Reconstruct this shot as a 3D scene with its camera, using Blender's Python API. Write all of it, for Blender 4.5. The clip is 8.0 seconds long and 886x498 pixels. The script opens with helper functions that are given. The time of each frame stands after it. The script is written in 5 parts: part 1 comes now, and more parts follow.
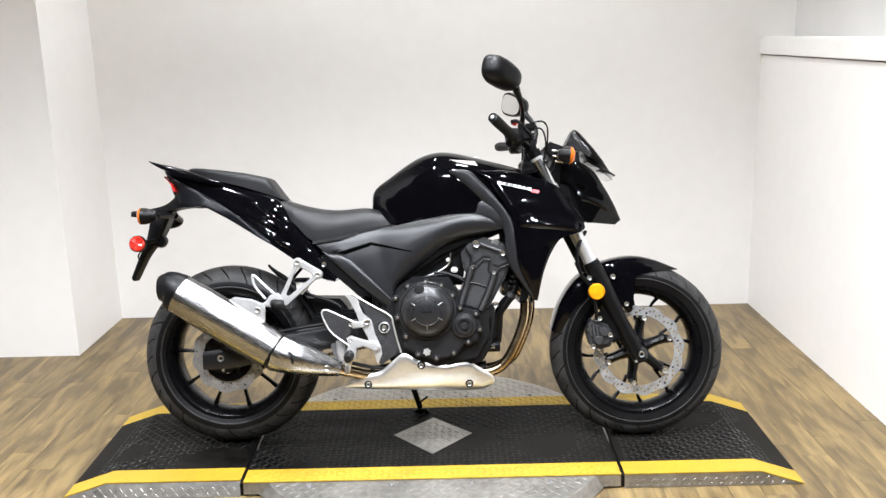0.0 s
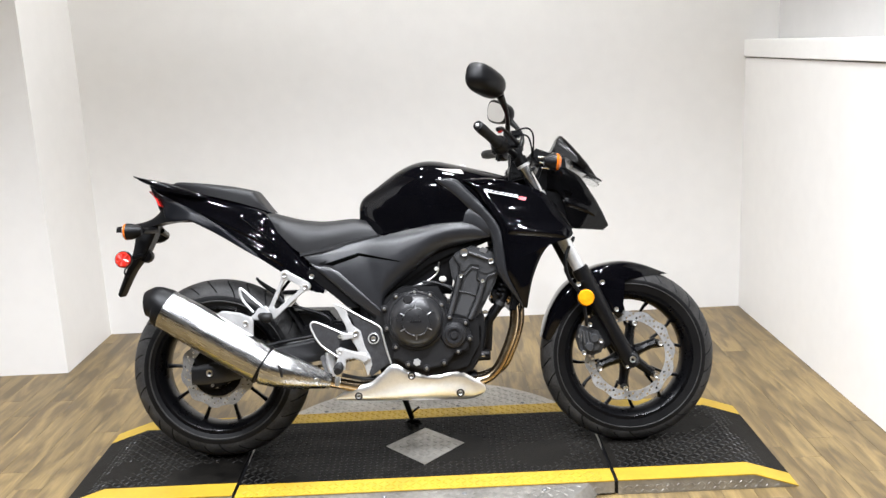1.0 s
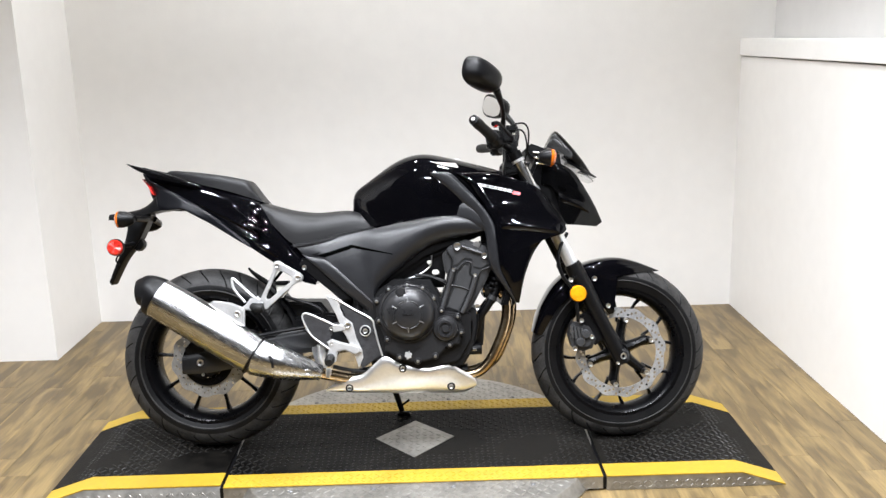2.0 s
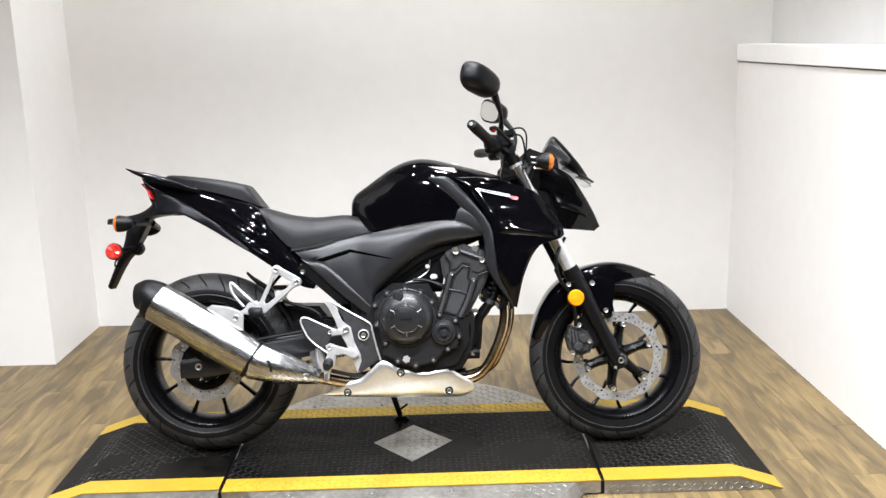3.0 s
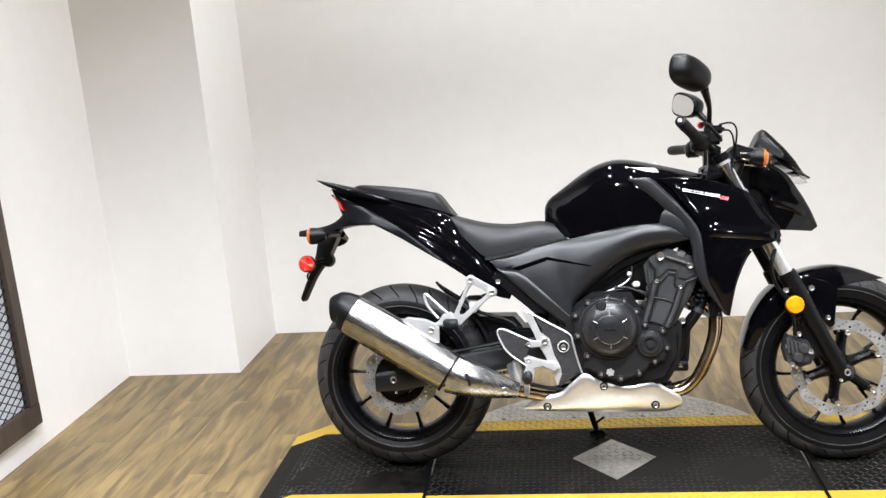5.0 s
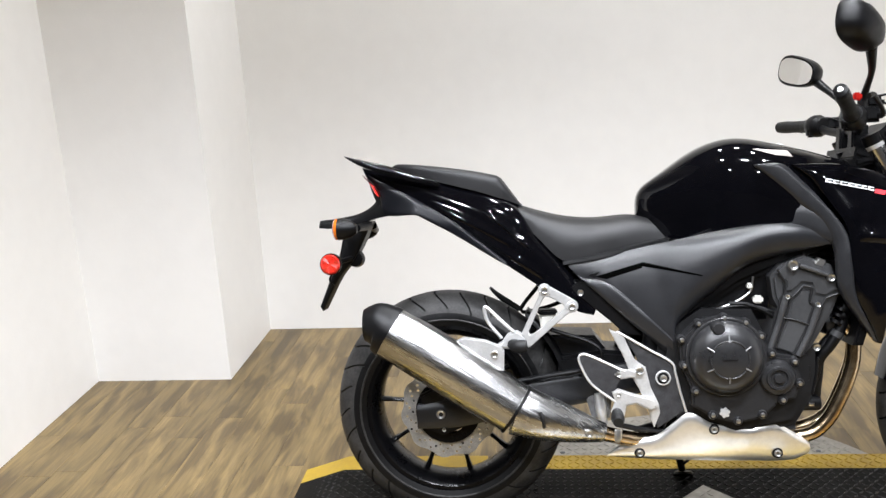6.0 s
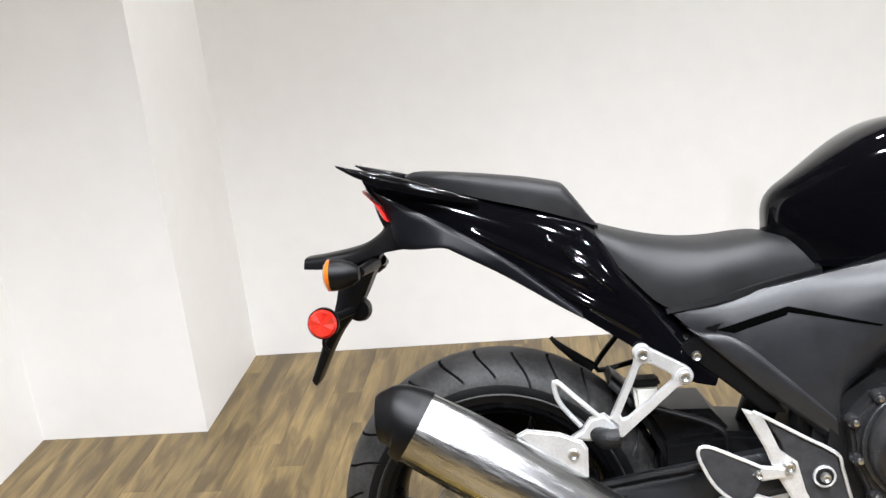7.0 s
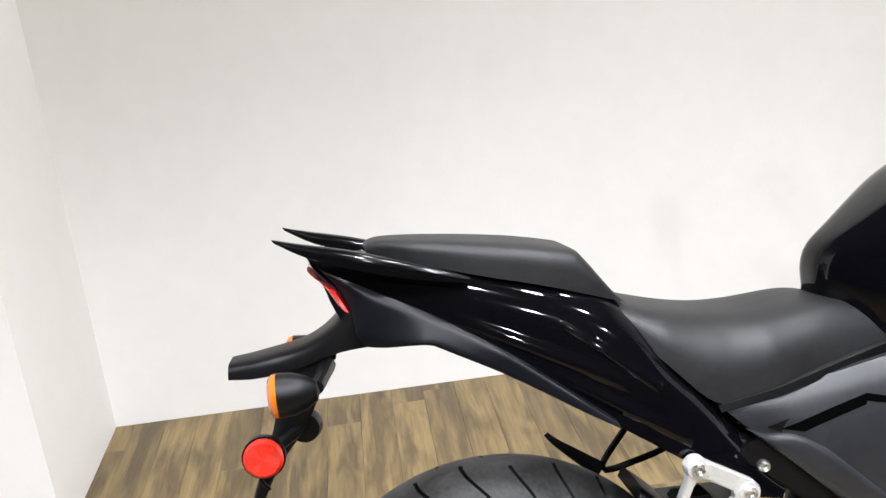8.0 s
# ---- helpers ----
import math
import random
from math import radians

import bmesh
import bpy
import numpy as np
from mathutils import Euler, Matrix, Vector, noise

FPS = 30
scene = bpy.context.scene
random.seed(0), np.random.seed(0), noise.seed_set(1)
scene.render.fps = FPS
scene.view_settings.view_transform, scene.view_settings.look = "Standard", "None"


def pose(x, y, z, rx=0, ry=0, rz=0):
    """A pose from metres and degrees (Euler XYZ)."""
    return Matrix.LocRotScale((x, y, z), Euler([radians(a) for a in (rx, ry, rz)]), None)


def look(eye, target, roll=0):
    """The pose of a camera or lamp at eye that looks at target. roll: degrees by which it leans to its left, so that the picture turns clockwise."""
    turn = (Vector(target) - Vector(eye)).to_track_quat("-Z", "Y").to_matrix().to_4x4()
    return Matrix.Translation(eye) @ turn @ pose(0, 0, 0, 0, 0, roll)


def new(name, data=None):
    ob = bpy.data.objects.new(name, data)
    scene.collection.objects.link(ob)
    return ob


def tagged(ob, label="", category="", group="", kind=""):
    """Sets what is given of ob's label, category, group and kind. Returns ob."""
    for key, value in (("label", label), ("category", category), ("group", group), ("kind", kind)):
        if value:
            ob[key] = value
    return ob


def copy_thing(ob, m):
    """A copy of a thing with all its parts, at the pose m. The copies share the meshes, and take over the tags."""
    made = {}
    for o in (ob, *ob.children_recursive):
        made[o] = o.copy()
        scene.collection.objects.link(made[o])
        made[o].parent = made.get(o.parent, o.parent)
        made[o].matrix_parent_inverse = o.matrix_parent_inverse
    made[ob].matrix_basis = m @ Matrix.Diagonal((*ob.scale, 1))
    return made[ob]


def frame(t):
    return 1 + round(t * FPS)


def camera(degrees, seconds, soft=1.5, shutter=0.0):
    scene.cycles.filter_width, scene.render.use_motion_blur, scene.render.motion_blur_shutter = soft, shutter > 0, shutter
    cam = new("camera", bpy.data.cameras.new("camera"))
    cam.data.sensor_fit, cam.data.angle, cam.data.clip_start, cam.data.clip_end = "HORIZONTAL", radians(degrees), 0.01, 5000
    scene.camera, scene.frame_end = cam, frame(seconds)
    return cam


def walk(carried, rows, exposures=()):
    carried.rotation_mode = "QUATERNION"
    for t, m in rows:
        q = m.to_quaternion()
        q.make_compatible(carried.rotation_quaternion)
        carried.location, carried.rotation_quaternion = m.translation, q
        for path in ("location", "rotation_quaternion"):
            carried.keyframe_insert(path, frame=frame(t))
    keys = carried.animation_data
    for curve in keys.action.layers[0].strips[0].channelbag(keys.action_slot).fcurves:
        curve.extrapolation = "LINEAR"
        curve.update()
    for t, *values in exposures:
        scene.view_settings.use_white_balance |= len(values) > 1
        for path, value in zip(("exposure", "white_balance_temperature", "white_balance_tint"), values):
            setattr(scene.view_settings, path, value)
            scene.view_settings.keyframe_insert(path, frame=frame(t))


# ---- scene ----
cam = camera(52.4, 8.0, soft=1.45)
PATH = [
    (0, (0.075, -2.918, 1.418), (0.06, -0.972, 0.956), -1.5),
    (0.5, (0.082, -2.914, 1.421), (0.098, -0.964, 0.976), -1.8),
    (1, (0.089, -2.905, 1.418), (0.092, -0.956, 0.973), -2.6),
    (1.5, (0.085, -2.902, 1.42), (0.098, -0.957, 0.958), -1.7),
    (3, (0.083, -2.912, 1.419), (0.109, -0.963, 0.969), -1.4),
    (3.5, (0.088, -2.913, 1.425), (0.111, -0.962, 0.985), -1.7),
    (4, (0.098, -2.913, 1.436), (0.055, -0.961, 1.005), -1.9),
    (4.5, (0.093, -2.9, 1.421), (-0.081, -0.97, 0.928), 0.6),
    (5, (-0.131, -2.784, 1.44), (-0.397, -0.853, 0.994), -4.6),
    (5.2, (-0.198, -2.715, 1.445), (-0.444, -0.793, 0.952), -4.2),
    (6.3, (-0.531, -1.936, 1.372), (-0.729, -0.02, 0.835), -3.4),
    (6.5, (-0.57, -1.8, 1.371), (-0.712, 0.082, 0.709), -6.1),
    (7, (-0.6, -1.419, 1.351), (-0.798, 0.476, 0.745), -5.9),
    (7.5, (-0.687, -1.148, 1.361), (-0.784, 0.733, 0.687), -4.6),
    (8, (-0.817, -0.988, 1.37), (-0.65, 0.895, 0.718), -5.4),
]
EXPOSURES = [(0.0, 0.22), (1.5, 0.20), (3.5, 0.20), (4.5, 0.18), (5.0, 0.18), (6.5, 0.16), (7.2, 0.20), (8.0, 0.22)]
walk(cam, [(t, look(eye, target, roll)) for t, eye, target, roll in PATH], EXPOSURES)

# ---- light ----
world = bpy.data.worlds.new("world")
world.use_nodes = True
world.node_tree.nodes["Background"].inputs[0].default_value = (0.9, 0.93, 1.0, 1)
world.node_tree.nodes["Background"].inputs[1].default_value = 0.008
scene.world = world

ROOM = dict(left=-2.225, right=1.64, back=1.645, front=-1.0, height=3.4)
LAMP_POWER, LAMP_COLOR, WARM_COLOR = 34.0, (0.882, 0.915, 0.985), (0.905, 0.916, 0.94)
LAMPS = [(-1.45, -2.72), (-0.2, -3.1), (1.0, -2.62), (-1.32, -1.02), (-0.28, -1.36), (0.72, -1.08), (0.3, -0.22),
         (-0.72, 0.72), (0.02, 0.55), (0.8, 0.66)]
for lx, ly in LAMPS:
    # showroom, bay front, over the platform, close to the back wall
    power, beam = (2.1, 132) if ly < -2 else (1.2, 106) if ly < -0.8 else (0.4, 96) if ly < 0.3 else (0.58, 150)
    lamp = bpy.data.lights.new("ceiling_lamp_light", "AREA")
    lamp.shape, lamp.size, lamp.energy, lamp.color = "DISK", 0.14, LAMP_POWER * power, WARM_COLOR if ly > 0.3 else LAMP_COLOR
    lamp.spread = radians(beam)
    lamp_ob = new("ceiling_lamp_light", lamp)
    lamp_ob.location = (lx, ly, ROOM["height"] - 0.075)


# ---- materials ----
def material(name, base, rough=0.5, metal=0.0, vary=0.12, scale=8.0, bump=0.0, bump_scale=200.0, stretch=(1, 1, 1),
             second=None, coat=0.0, rough_vary=0.1, per_object=0.0, spec=0.5, edge=0.12):
    m = bpy.data.materials.new(name)
    m.use_nodes = True
    nt = m.node_tree
    n, link = nt.nodes, nt.links.new
    b = n["Principled BSDF"]
    b.inputs["Metallic"].default_value = metal
    b.inputs["Coat Weight"].default_value = coat
    b.inputs["Coat Roughness"].default_value = 0.03
    b.inputs["Specular IOR Level"].default_value = spec
    tc = n.new("ShaderNodeTexCoord")
    mp = n.new("ShaderNodeMapping")
    mp.inputs["Scale"].default_value = stretch
    link(tc.outputs["Object"], mp.inputs["Vector"])
    vec = mp.outputs["Vector"]
    if per_object:
        info = n.new("ShaderNodeObjectInfo")
        sc = n.new("ShaderNodeVectorMath")
        sc.operation = "MULTIPLY_ADD"
        link(info.outputs["Random"], sc.inputs[0])
        sc.inputs[1].default_value = (37.0, 53.0, 11.0)
        link(vec, sc.inputs[2])
        vec = sc.outputs[0]
    big = n.new("ShaderNodeTexNoise")
    big.inputs["Scale"].default_value, big.inputs["Detail"].default_value = scale, 6
    link(vec, big.inputs["Vector"])
    fine = n.new("ShaderNodeTexNoise")
    fine.inputs["Scale"].default_value, fine.inputs["Detail"].default_value = scale * 9, 4
    link(vec, fine.inputs["Vector"])
    both = n.new("ShaderNodeMix")
    both.inputs[0].default_value = 0.4
    link(big.outputs["Fac"], both.inputs[2])
    link(fine.outputs["Fac"], both.inputs[3])
    ramp = n.new("ShaderNodeValToRGB")
    lo = second if second else tuple(c * (1 - vary) for c in base)
    hi = base if second else tuple(min(1, c * (1 + vary)) for c in base)
    ramp.color_ramp.elements[0].position, ramp.color_ramp.elements[1].position = 0.5 - edge, 0.5 + edge
    ramp.color_ramp.elements[0].color, ramp.color_ramp.elements[1].color = (*lo, 1), (*hi, 1)
    link(both.outputs[0], ramp.inputs["Fac"])
    col = ramp.outputs["Color"]
    if per_object:
        hsv = n.new("ShaderNodeHueSaturation")
        rng = n.new("ShaderNodeMapRange")
        rng.inputs["To Min"].default_value, rng.inputs["To Max"].default_value = 1 - per_object, 1 + per_object
        link(info.outputs["Random"], rng.inputs["Value"])
        link(rng.outputs[0], hsv.inputs["Value"])
        link(col, hsv.inputs["Color"])
        col = hsv.outputs["Color"]
    link(col, b.inputs["Base Color"])
    rr = n.new("ShaderNodeMapRange")
    rr.inputs["To Min"].default_value, rr.inputs["To Max"].default_value = max(0.02, rough - rough_vary), min(1, rough + rough_vary)
    link(both.outputs[0], rr.inputs["Value"])
    link(rr.outputs[0], b.inputs["Roughness"])
    if bump:
        bn = n.new("ShaderNodeTexNoise")
        bn.inputs["Scale"].default_value, bn.inputs["Detail"].default_value = bump_scale, 3
        link(vec, bn.inputs["Vector"])
        bp = n.new("ShaderNodeBump")
        bp.inputs["Strength"].default_value, bp.inputs["Distance"].default_value = bump, 0.002
        link(bn.outputs["Fac"], bp.inputs["Height"])
        link(bp.outputs["Normal"], b.inputs["Normal"])
    return m


M_WALL = material("white_wall_paint", (0.83, 0.815, 0.79), 0.55, vary=0.02, scale=1.5, bump=0.15, bump_scale=90)
M_CEIL = material("grey_ceiling_paint", (0.14, 0.14, 0.143), 0.85, vary=0.1, scale=2)
M_SHOWROOM = material("grey_wall_paint", (0.38, 0.375, 0.365), 0.7, vary=0.08, scale=2)
# one even tone, darker than M_WALL, for the wall above the ledge
M_WALL_GREY = material("pale_grey_wall", (0.60, 0.59, 0.575), 0.55, vary=0.03, scale=1.5, bump=0.15, bump_scale=90)
M_TRIM = material("white_trim_paint", (0.84, 0.83, 0.81), 0.4, vary=0.02, scale=4)
M_FLOOR_BED = material("floor_bed", (0.07, 0.05, 0.03), 0.8)


def plank_material():
    """Knotty oak vinyl: long pale and brown patches, fine grain, small knots, each plank its own."""
    m = bpy.data.materials.new("oak_vinyl")
    m.use_nodes = True
    n, link = m.node_tree.nodes, m.node_tree.links.new
    b = n["Principled BSDF"]
    tc, info, mul = n.new("ShaderNodeTexCoord"), n.new("ShaderNodeObjectInfo"), n.new("ShaderNodeVectorMath")
    mul.operation = "MULTIPLY_ADD"
    link(info.outputs["Random"], mul.inputs[0])
    mul.inputs[1].default_value = (37.0, 53.0, 11.0)
    link(tc.outputs["Object"], mul.inputs[2])

    def noise(stretch, scale, detail, rough=0.5, distort=0.0):
        mp, nz = n.new("ShaderNodeMapping"), n.new("ShaderNodeTexNoise")
        mp.inputs["Scale"].default_value = stretch
        nz.inputs["Scale"].default_value, nz.inputs["Detail"].default_value = scale, detail
        nz.inputs["Roughness"].default_value, nz.inputs["Distortion"].default_value = rough, distort
        link(mul.outputs[0], mp.inputs["Vector"])
        link(mp.outputs["Vector"], nz.inputs["Vector"])
        return nz.outputs["Fac"]

    def ramp(fac, lo, hi, dark, pale):
        r = n.new("ShaderNodeValToRGB")
        e = r.color_ramp.elements
        e[0].position, e[1].position = lo, hi
        e[0].color, e[1].color = (*dark, 1), (*pale, 1)
        link(fac, r.inputs["Fac"])
        return r.outputs["Color"]

    def blend(mode, fac, a, c):
        x = n.new("ShaderNodeMix")
        x.data_type, x.blend_type = "RGBA", mode
        x.inputs[0].default_value = fac
        link(a, x.inputs[6])
        link(c, x.inputs[7])
        return x.outputs[2]

    patches = noise((2.9, 0.50, 1), 6.5, 3, 0.55, 0.6)
    base = ramp(patches, 0.40, 0.60, (0.098, 0.067, 0.029), (0.204, 0.144, 0.060))
    grain = noise((9.0, 0.45, 1), 16.0, 5, 0.6)
    col = blend("MULTIPLY", 0.75, base, ramp(grain, 0.34, 0.60, (0.62, 0.59, 0.55), (1.06, 1.05, 1.03)))
    knot = n.new("ShaderNodeTexVoronoi")
    kp = n.new("ShaderNodeMapping")
    kp.inputs["Scale"].default_value = (5.0, 1.9, 1)
    link(mul.outputs[0], kp.inputs["Vector"])
    link(kp.outputs["Vector"], knot.inputs["Vector"])
    knot.inputs["Scale"].default_value = 1.0
    col = blend("MULTIPLY", 0.9, col, ramp(knot.outputs["Distance"], 0.025, 0.11, (0.38, 0.33, 0.28), (1, 1, 1)))
    hsv, rng = n.new("ShaderNodeHueSaturation"), n.new("ShaderNodeMapRange")
    rng.inputs["To Min"].default_value, rng.inputs["To Max"].default_value = 0.84, 1.14
    link(info.outputs["Random"], rng.inputs["Value"])
    link(rng.outputs[0], hsv.inputs["Value"])
    link(col, hsv.inputs["Color"])
    link(hsv.outputs["Color"], b.inputs["Base Color"])
    rr = n.new("ShaderNodeMapRange")
    rr.inputs["To Min"].default_value, rr.inputs["To Max"].default_value = 0.34, 0.52
    link(grain, rr.inputs["Value"])
    link(rr.outputs[0], b.inputs["Roughness"])
    bp = n.new("ShaderNodeBump")
    bp.inputs["Strength"].default_value, bp.inputs["Distance"].default_value = 0.08, 0.001
    link(grain, bp.inputs["Height"])
    link(bp.outputs["Normal"], b.inputs["Normal"])
    return m


M_PLANK = plank_material()
M_RUBBER_MAT = material("black_rubber_mat", (0.0085, 0.0076, 0.0064), 0.5, second=(0.0014, 0.0013, 0.0012), scale=2.6, edge=0.11, bump=0.3, bump_scale=160, rough_vary=0.2, spec=0.07)
M_MAT_TREAD = material("rubbed_rubber_treads", (0.0110, 0.0100, 0.0088), 0.34, second=(0.0024, 0.0022, 0.002), scale=3.4, edge=0.14, bump=0.2, bump_scale=160, rough_vary=0.2, spec=0.32)
M_YELLOW = material("yellow_edge_paint", (0.40, 0.262, 0.017), 0.5, second=(0.28, 0.175, 0.012), scale=7, edge=0.2, bump=0.15, bump_scale=120)
M_DIAMOND = material("diamond_plate_aluminium", (0.31, 0.297, 0.27), 0.42, metal=0.85, vary=0.25, scale=5, bump=0.12, bump_scale=150)
M_GLOSS = material("gloss_black_paint", (0.0014, 0.0014, 0.002), 0.045, vary=0.1, rough_vary=0.02, spec=0.26)
M_MATTE = material("charcoal_plastic", (0.0118, 0.0122, 0.0138), 0.34, vary=0.15, scale=14, bump=0.12, bump_scale=700, spec=0.38)
M_BLACKPL = material("black_plastic", (0.0022, 0.0022, 0.0026), 0.38, vary=0.25, scale=14, bump=0.12, bump_scale=600, spec=0.2)
M_SEAT = material("black_seat_vinyl", (0.0085, 0.0085, 0.0092), 0.46, vary=0.15, scale=10, bump=0.12, bump_scale=420, spec=0.3)
M_TYRE = material("tyre_sidewall_rubber", (0.0028, 0.0028, 0.003), 0.45, vary=0.35, scale=9, bump=0.12, bump_scale=260, rough_vary=0.12, spec=0.16)
M_TREAD = material("worn_tread_rubber", (0.022, 0.0212, 0.0205), 0.55, vary=0.55, scale=16, bump=0.3, bump_scale=320, rough_vary=0.14, spec=0.28)
M_TAILTRIM = material("matte_blue_black_plastic", (0.0026, 0.003, 0.0045), 0.36, vary=0.15, scale=14, bump=0.03, bump_scale=500, spec=0.18)
M_RIM = material("satin_black_alloy", (0.0020, 0.0020, 0.0024), 0.28, vary=0.2, scale=20, rough_vary=0.06, spec=0.14)
M_STEEL = material("polished_steel", (0.385, 0.383, 0.378), 0.26, metal=1.0, vary=0.32, scale=24, rough_vary=0.16, bump=0.7, bump_scale=80)
# its brushing runs along the slanting can
M_STEEL.node_tree.nodes["Mapping"].vector_type = "TEXTURE"
M_STEEL.node_tree.nodes["Mapping"].inputs["Rotation"].default_value = (0, radians(31.8), 0)
M_STEEL.node_tree.nodes["Mapping"].inputs["Scale"].default_value = (9.0, 1.0, 1.0)
M_ALU = material("cast_aluminium", (0.72, 0.72, 0.715), 0.31, metal=0.68, vary=0.10, scale=22, bump=0.10, bump_scale=260)
M_DISC = material("disc_steel", (0.375, 0.38, 0.385), 0.36, metal=0.6, vary=0.22, scale=30)
M_ENGINE = material("engine_dark_grey", (0.042, 0.0425, 0.044), 0.32, metal=0.2, vary=0.2, scale=16, bump=0.15, bump_scale=420, spec=0.5)
M_CASE = material("gloss_black_engine_case", (0.0165, 0.0165, 0.0175), 0.30, metal=0.15, vary=0.2, scale=16, bump=0.12, bump_scale=420, spec=0.5)
M_ENGINE2 = material("engine_black", (0.005, 0.005, 0.0055), 0.45, metal=0.05, vary=0.25, scale=16, bump=0.15, bump_scale=420, spec=0.3)
M_HEADER = material("heat_tinted_steel", (0.72, 0.57, 0.38), 0.22, metal=1.0, second=(0.38, 0.275, 0.17), scale=9, rough_vary=0.06)
M_BOLT = material("zinc_bolt", (0.62, 0.62, 0.61), 0.3, metal=1.0, vary=0.1, scale=60)
M_CHROME = material("chrome", (0.84, 0.84, 0.84), 0.2, metal=1.0, vary=0.02, rough_vary=0.03)
M_RED = material("red_reflector", (0.60, 0.024, 0.014), 0.2, vary=0.15, scale=40, coat=0.6)
M_REDLENS = material("red_lens", (0.46, 0.016, 0.012), 0.12, vary=0.1, scale=40, coat=0.8)
M_AMBER = material("amber_reflector", (0.72, 0.27, 0.006), 0.2, vary=0.2, scale=60, coat=0.5)
M_ORANGE = material("orange_lens", (0.52, 0.115, 0.006), 0.18, vary=0.1, scale=40, coat=0.8)
M_CLEAR = material("headlight_lens", (0.13, 0.13, 0.125), 0.08, vary=0.3, scale=60, coat=1.0)
M_MIRROR = material("mirror_glass", (0.9, 0.9, 0.9), 0.03, metal=1.0, vary=0.01, rough_vary=0.01)
M_DECAL = material("silver_decal", (0.64, 0.64, 0.65), 0.35, vary=0.08, scale=50)
M_TANKDECAL = material("pale_tank_decal", (0.30, 0.27, 0.25), 0.15, vary=0.08, scale=50)
M_REDDECAL = material("red_decal", (0.55, 0.02, 0.03), 0.35, vary=0.08, scale=50)
M_CHAIN = material("drive_chain_steel", (0.22, 0.19, 0.14), 0.4, metal=0.9, vary=0.3, scale=60)
M_WOOD = material("dark_stained_wood", (0.055, 0.038, 0.028), 0.5, vary=0.35, scale=6, stretch=(1, 1, 0.15), bump=0.2)
M_CARBON = material("carbon_pattern_plate", (0.020, 0.020, 0.022), 0.4, vary=0.45, scale=60, bump=0.5, bump_scale=900, spec=0.4)
M_RESERVOIR = material("milky_plastic", (0.55, 0.54, 0.50), 0.4, vary=0.08, scale=30)
M_BACKING = material("pale_backing_board", (0.72, 0.76, 0.82), 0.5, vary=0.03, scale=5)
M_SMOKE = material("smoked_screen", (0.003, 0.0026, 0.0022), 0.25, vary=0.1, coat=0.0, rough_vary=0.04, spec=0.12)
M_COWL = material("deep_black_paint", (0.0016, 0.0016, 0.0018), 0.09, vary=0.15, rough_vary=0.03, spec=0.22)
M_GUARD = material("satin_aluminium_guard", (0.80, 0.795, 0.775), 0.30, metal=0.88, vary=0.07, scale=9, rough_vary=0.08, bump=0.05, bump_scale=90)
M_EDGE = material("mid_grey_metal", (0.16, 0.16, 0.163), 0.35, metal=0.4, vary=0.25, scale=60)
M_VOID = material("painted_slot_shade", (0.001, 0.001, 0.001), 0.9, vary=0.05, spec=0.0)
M_GRIP = material("grip_rubber", (0.0045, 0.0045, 0.0046), 0.55, vary=0.2, scale=30, bump=0.5, bump_scale=250, spec=0.3)


# ---- mesh helpers ----
def part(name, bm, mat, parent=None, label="", sharp=32.0):
    """Links a bmesh as one mesh object under a thing or a part."""
    me = bpy.data.meshes.new(name)
    bmesh.ops.recalc_face_normals(bm, faces=bm.faces)
    bm.to_mesh(me)
    bm.free()
    me.materials.append(mat)
    me.polygons.foreach_set("use_smooth", [True] * len(me.polygons))
    me.set_sharp_from_angle(angle=radians(sharp))
    ob = new(name, me)
    ob.parent = parent
    if label:
        ob["label"] = label
    return ob


def smooth(points, n):
    """n points at even steps along a Catmull-Rom curve through the given ones."""
    p = np.array(points, float)
    if p.ndim == 1:
        p = p[:, None]
    if len(p) == 1:
        return np.repeat(p, n, 0)
    q = np.vstack([2 * p[0] - p[1], p, 2 * p[-1] - p[-2]])
    out = []
    for i in range(1, len(q) - 2):
        a, b, c, d = q[i - 1], q[i], q[i + 1], q[i + 2]
        for k in range(16):
            u = k / 16
            out.append(0.5 * (2 * b + (c - a) * u + (2 * a - 5 * b + 4 * c - d) * u * u + (3 * b - a - 3 * c + d) * u ** 3))
    out.append(p[-1])
    out = np.array(out)
    s = np.concatenate([[0], np.cumsum(np.linalg.norm(np.diff(out, axis=0), axis=1) + 1e-9)])
    return np.stack([np.interp(np.linspace(0, s[-1], n), s, out[:, k]) for k in range(out.shape[1])], 1)


def spread(values, n):
    """n values at even steps along a list."""
    v = np.array(values, float)
    return np.interp(np.linspace(0, 1, n), np.linspace(0, 1, len(v)), v) if len(v) > 1 else np.full(n, v[0])


def grid_faces(bm, grid, close_u=False, close_v=False):
    nu, nv = len(grid), len(grid[0])
    for i in range(nu if close_u else nu - 1):
        for j in range(nv if close_v else nv - 1):
            a, b, c, d = grid[i][j], grid[(i + 1) % nu][j], grid[(i + 1) % nu][(j + 1) % nv], grid[i][(j + 1) % nv]
            if len({a, b, c, d}) == 4:
                bm.faces.new((a, b, c, d))


